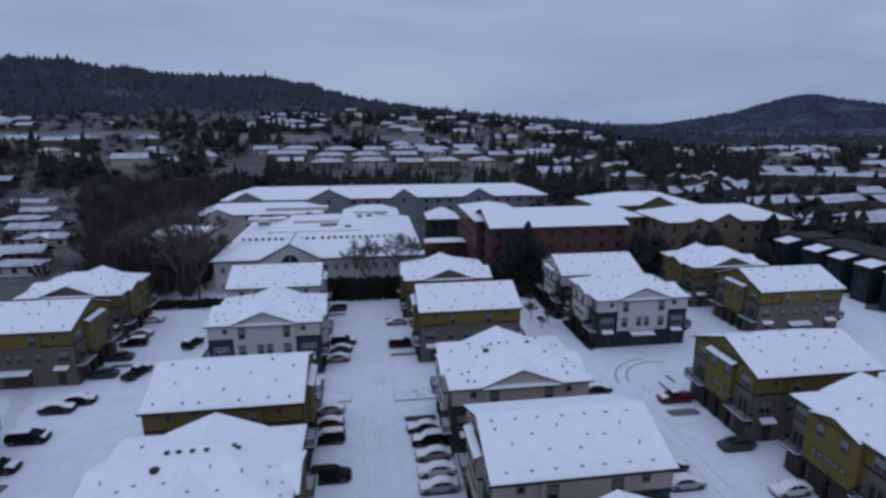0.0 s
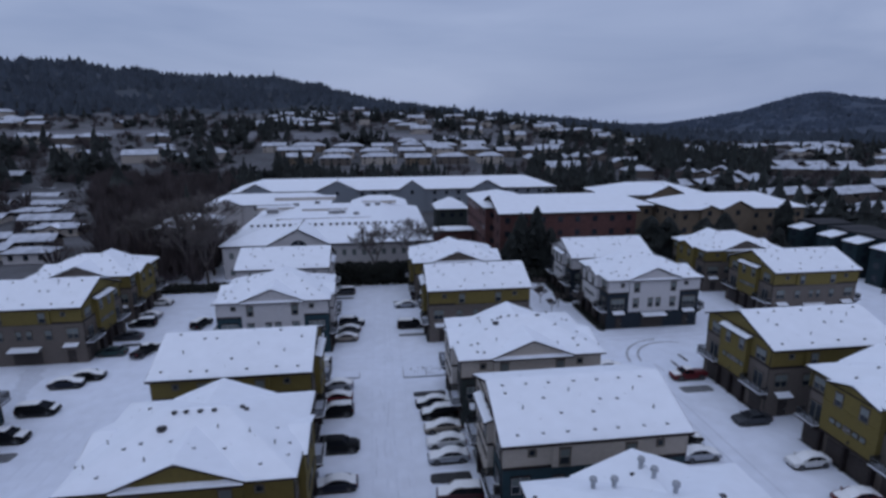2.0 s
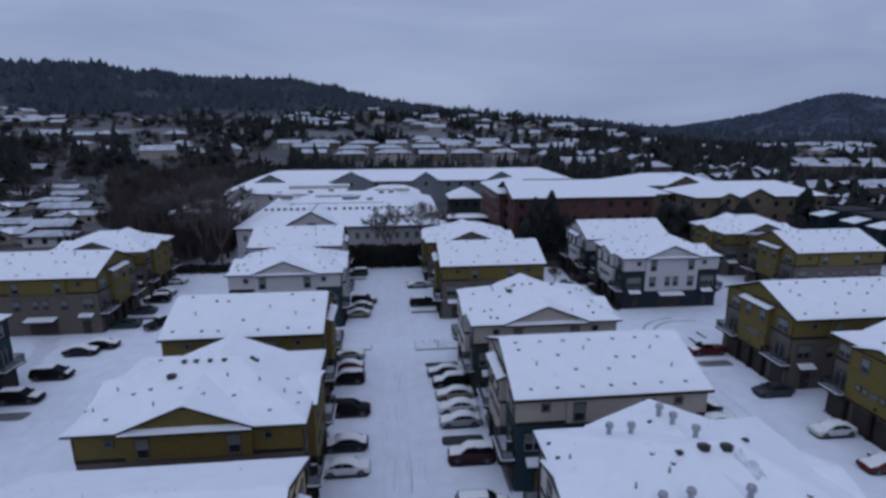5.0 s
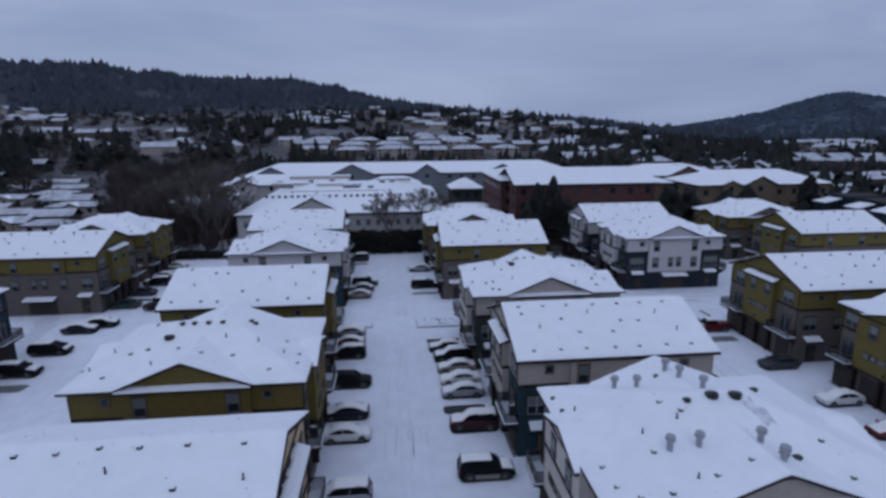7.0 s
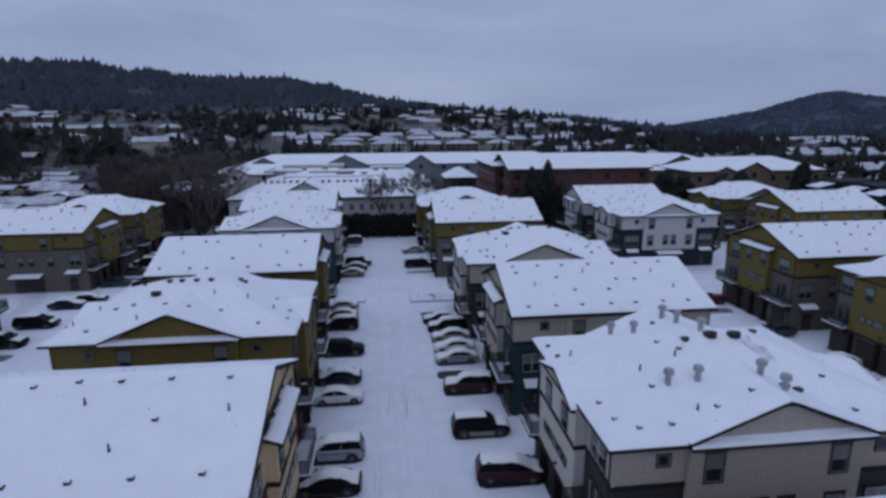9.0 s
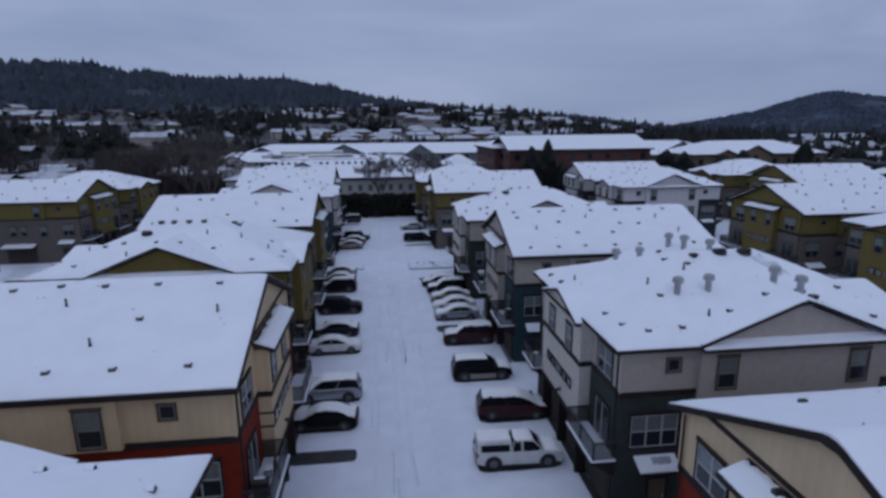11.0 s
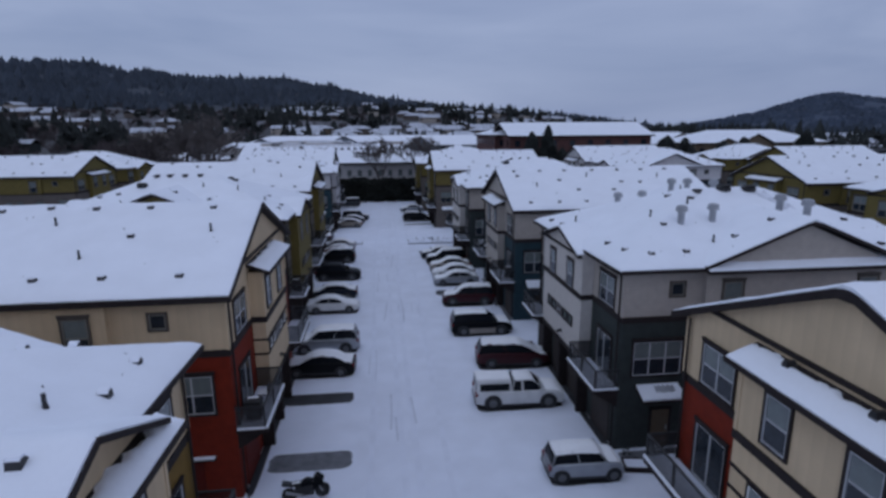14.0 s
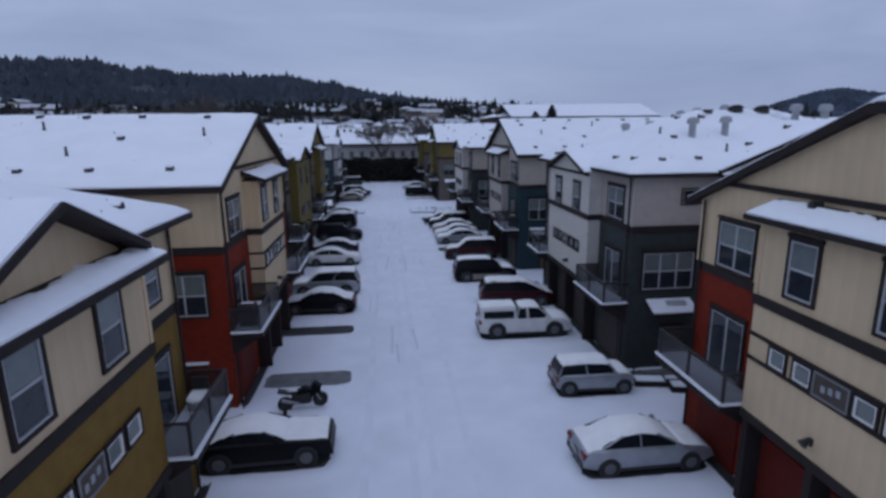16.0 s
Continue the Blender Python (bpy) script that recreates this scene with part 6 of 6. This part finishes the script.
# ---- planted strip and saplings along the footpath by the grey townhouses ----
for x0, x1, y0, y1, n, q in ((38.3, 40.6, 102.2, 118.6, 900, 31), (39.4, 40.6, 86.4, 100.6, 520, 32)):
    ragged_patch("bare_ground", x0 - 0.2, x1 + 0.1, y0 - 0.3, y1 + 0.2, ASPHALT, "strip of dark bare ground along the footpath", q, 0.007)
    leafy_mass("shrubs", "low dark shrubs in a strip beside the footpath", x0, x1, y0, y1, 0.75, n, q, HEDGE, 0.2)
for i, (x, y, h) in enumerate(((33.3, 102.8, 3.6), (36.0, 99.4, 3.2), (33.9, 97.2, 2.8), (35.2, 110.0, 3.6), (39.6, 96.5, 4.2))):
    bare_tree(x, y, h, 20 + i, "slender leafless sapling standing in snow")


def island(x0, x1, y0, y1, label):
    ob = thing("planting_island", label, "kerb", kind="structure")
    part("kerb", Shape().box(x0, x1, y0, y1, 0, 0.14), GREY_PAINT, ob)
    part("snow", Shape().shell(steps(x0 + 0.1, x1 - 0.1, 0.4), steps(y0 + 0.1, y1 - 0.1, 0.3), lambda x, y: 0.24 + 0.05 * noise.noise((x, y, 3)), lambda x, y: 0.1), SNOW, ob, smooth=True)
    return ob


island(2.9, 9.2, 72.7, 76.0, "low kerbed island under snow at the end of the row")
island(-10.5, -3.6, 73.6, 75.2, "low kerbed island under snow at the end of the row")
leafy_mass("shrubs", "small dark shrubs poking out of snow", 4.0, 9.0, 73.0, 75.6, 0.55, 70, 11, HEDGE, 0.12)
ragged_patch("bare_ground", 10.9, 14.4, 20.9, 21.6, SLUSH, "dark bare ground before the entrance", 41, 0.007)
leafy_mass("shrubs", "few dark twigs poking out of snow", 10.9, 14.6, 20.9, 21.6, 0.5, 24, 12, HEDGE, 0.10)
for i, (x, y0, y1) in enumerate(((45.5, 70.1, 72.8), (48.0, 72.5, 74.9), (42.45, 69.7, 72.3))):
    kerb = thing("kerb", "short dark parking kerb showing out of the snow", "kerb", "parking kerbs", m=pose(x, (y0 + y1) / 2, 0, 0, 0, 3 * i))
    part("kerb_stone", Shape().box(-0.14, 0.14, (y0 - y1) / 2, (y1 - y0) / 2, 0, 0.11 if i < 2 else 0.03), DOOR_DARK if i < 2 else MELT, kerb)


# ---- things on the decks and by the doors ----
def patio_table(x, y, z):
    ob = thing("patio_table", "small round patio table capped with snow", "table", m=pose(x, y, z))
    part("tabletop", Shape().tube((0, 0, 0.68), 0.29, (0, 0, 0.72), 0.29, 20), GREY_PAINT, ob)
    part("snow", Shape().tube((0, 0, 0.715), 0.28, (0, 0, 0.79), 0.22, 20), CAR_SNOW, ob)
    for i in range(4):
        a = i * 1.571 + 0.78
        part("leg", Shape().tube((0.25 * math.cos(a), 0.25 * math.sin(a), 0), 0.018, (0.2 * math.cos(a), 0.2 * math.sin(a), 0.69), 0.018, 6), GREY_PAINT, ob)


def grill(x, y, z):
    ob = thing("grill", "black covered barbecue grill on the deck", "grill", m=pose(x, y, z))
    part("cart", Shape().box(-0.32, 0.32, -0.26, 0.26, 0.05, 0.62), BLACK, ob)
    part("lid", Shape().prism([(-0.28, 0.62), (0.28, 0.62), (0.24, 0.85), (0.1, 0.96), (-0.1, 0.96), (-0.24, 0.85)], "x", -0.34, 0.34), BLACK, ob)
    part("snow", Shape().prism([(-0.07, 0.95), (0.09, 0.95), (0.06, 0.99), (-0.04, 0.99)], "x", -0.26, 0.22), CAR_SNOW, ob)


def deck_chair(x, y, z, turn):
    ob = thing("deck_chair", "dark deck chair with snow on its seat", "chair", m=pose(x, y, z, 0, 0, turn))
    part("seat", Shape().box(-0.25, 0.25, -0.25, 0.25, 0.38, 0.42), BLACK, ob)
    part("snow", Shape().box(-0.23, 0.23, -0.23, 0.23, 0.418, 0.48), CAR_SNOW, ob)
    part("backrest", Shape().box(-0.25, 0.25, 0.22, 0.27, 0.40, 0.9), BLACK, ob)
    for u in (-0.22, 0.22):
        for v in (-0.22, 0.22):
            part("leg", Shape().box(u - 0.02, u + 0.02, v - 0.02, v + 0.02, 0, 0.39), BLACK, ob)


patio_table(-5.95, 13.9, 3.12)
deck_chair(-6.2, 14.7, 3.12, 0)
grill(-6.2, 21.1, 3.42)
deck_chair(-6.1, 22.6, 3.42, -90)
grill(-7.3, 40.4, 3.42)
deck_chair(10.2, 53.0, 3.42, 90)
grill(10.1, 42.0, 3.42)
for i, (x, y, w) in enumerate(((11.4, 20.3, 1.3), (12.6, 19.6, 1.0))):
    box = thing("planter_box", "low wooden planter filled with snow", "planter", m=pose(x, y, 0, 0, 0, -10))
    part("frame", Shape().box(-w / 2 - 0.07, w / 2 + 0.07, -0.42, -0.35, 0, 0.26).box(-w / 2 - 0.07, w / 2 + 0.07, 0.35, 0.42, 0, 0.26).box(-w / 2 - 0.07, -w / 2, -0.35, 0.35, 0, 0.26).box(w / 2, w / 2 + 0.07, -0.35, 0.35, 0, 0.26), TRIM, box)
    part("snow", Shape().box(-w / 2, w / 2, -0.35, 0.35, 0.02, 0.22), SNOW, box)


# ---- flat dark vents on the small roof over the near bay ----
for house, x, y, z in ((bpy.data.objects["townhouse.006"], 10.68, 11.4, 9.40), (bpy.data.objects["townhouse.006"], 10.68, 8.7, 9.40)):
    cx, cy = house.matrix_basis.translation.x, house.matrix_basis.translation.y
    part("roof_vent", VENT_CAP, None, house, m=pose(x - cx, y - cy, z + 0.3, 0, 0, 0))


# ---- the one outdoor lamp that is lit, on the wall beside a deck ----
GLOW = bpy.data.materials.new("warm_lamp_glass")
GLOW.use_nodes = True
GLOW.node_tree.nodes["Principled BSDF"].inputs["Emission Color"].default_value = (1.0, 0.72, 0.42, 1)
GLOW.node_tree.nodes["Principled BSDF"].inputs["Emission Strength"].default_value = 3.0
lit_house = bpy.data.objects["townhouse.009"]
lx, ly = 9.28 - lit_house.matrix_basis.translation.x, 63.5 - lit_house.matrix_basis.translation.y
lit = part("wall_lamp", Shape().box(lx - 0.04, lx + 0.07, ly - 0.07, ly + 0.07, 5.05, 5.42), BLACK, lit_house)
part("lamp_glass", Shape().tube((lx - 0.08, ly, 5.1), 0.09, (lx - 0.08, ly, 5.34), 0.11, 10), GLOW, lit, "lit warm lamp glass")
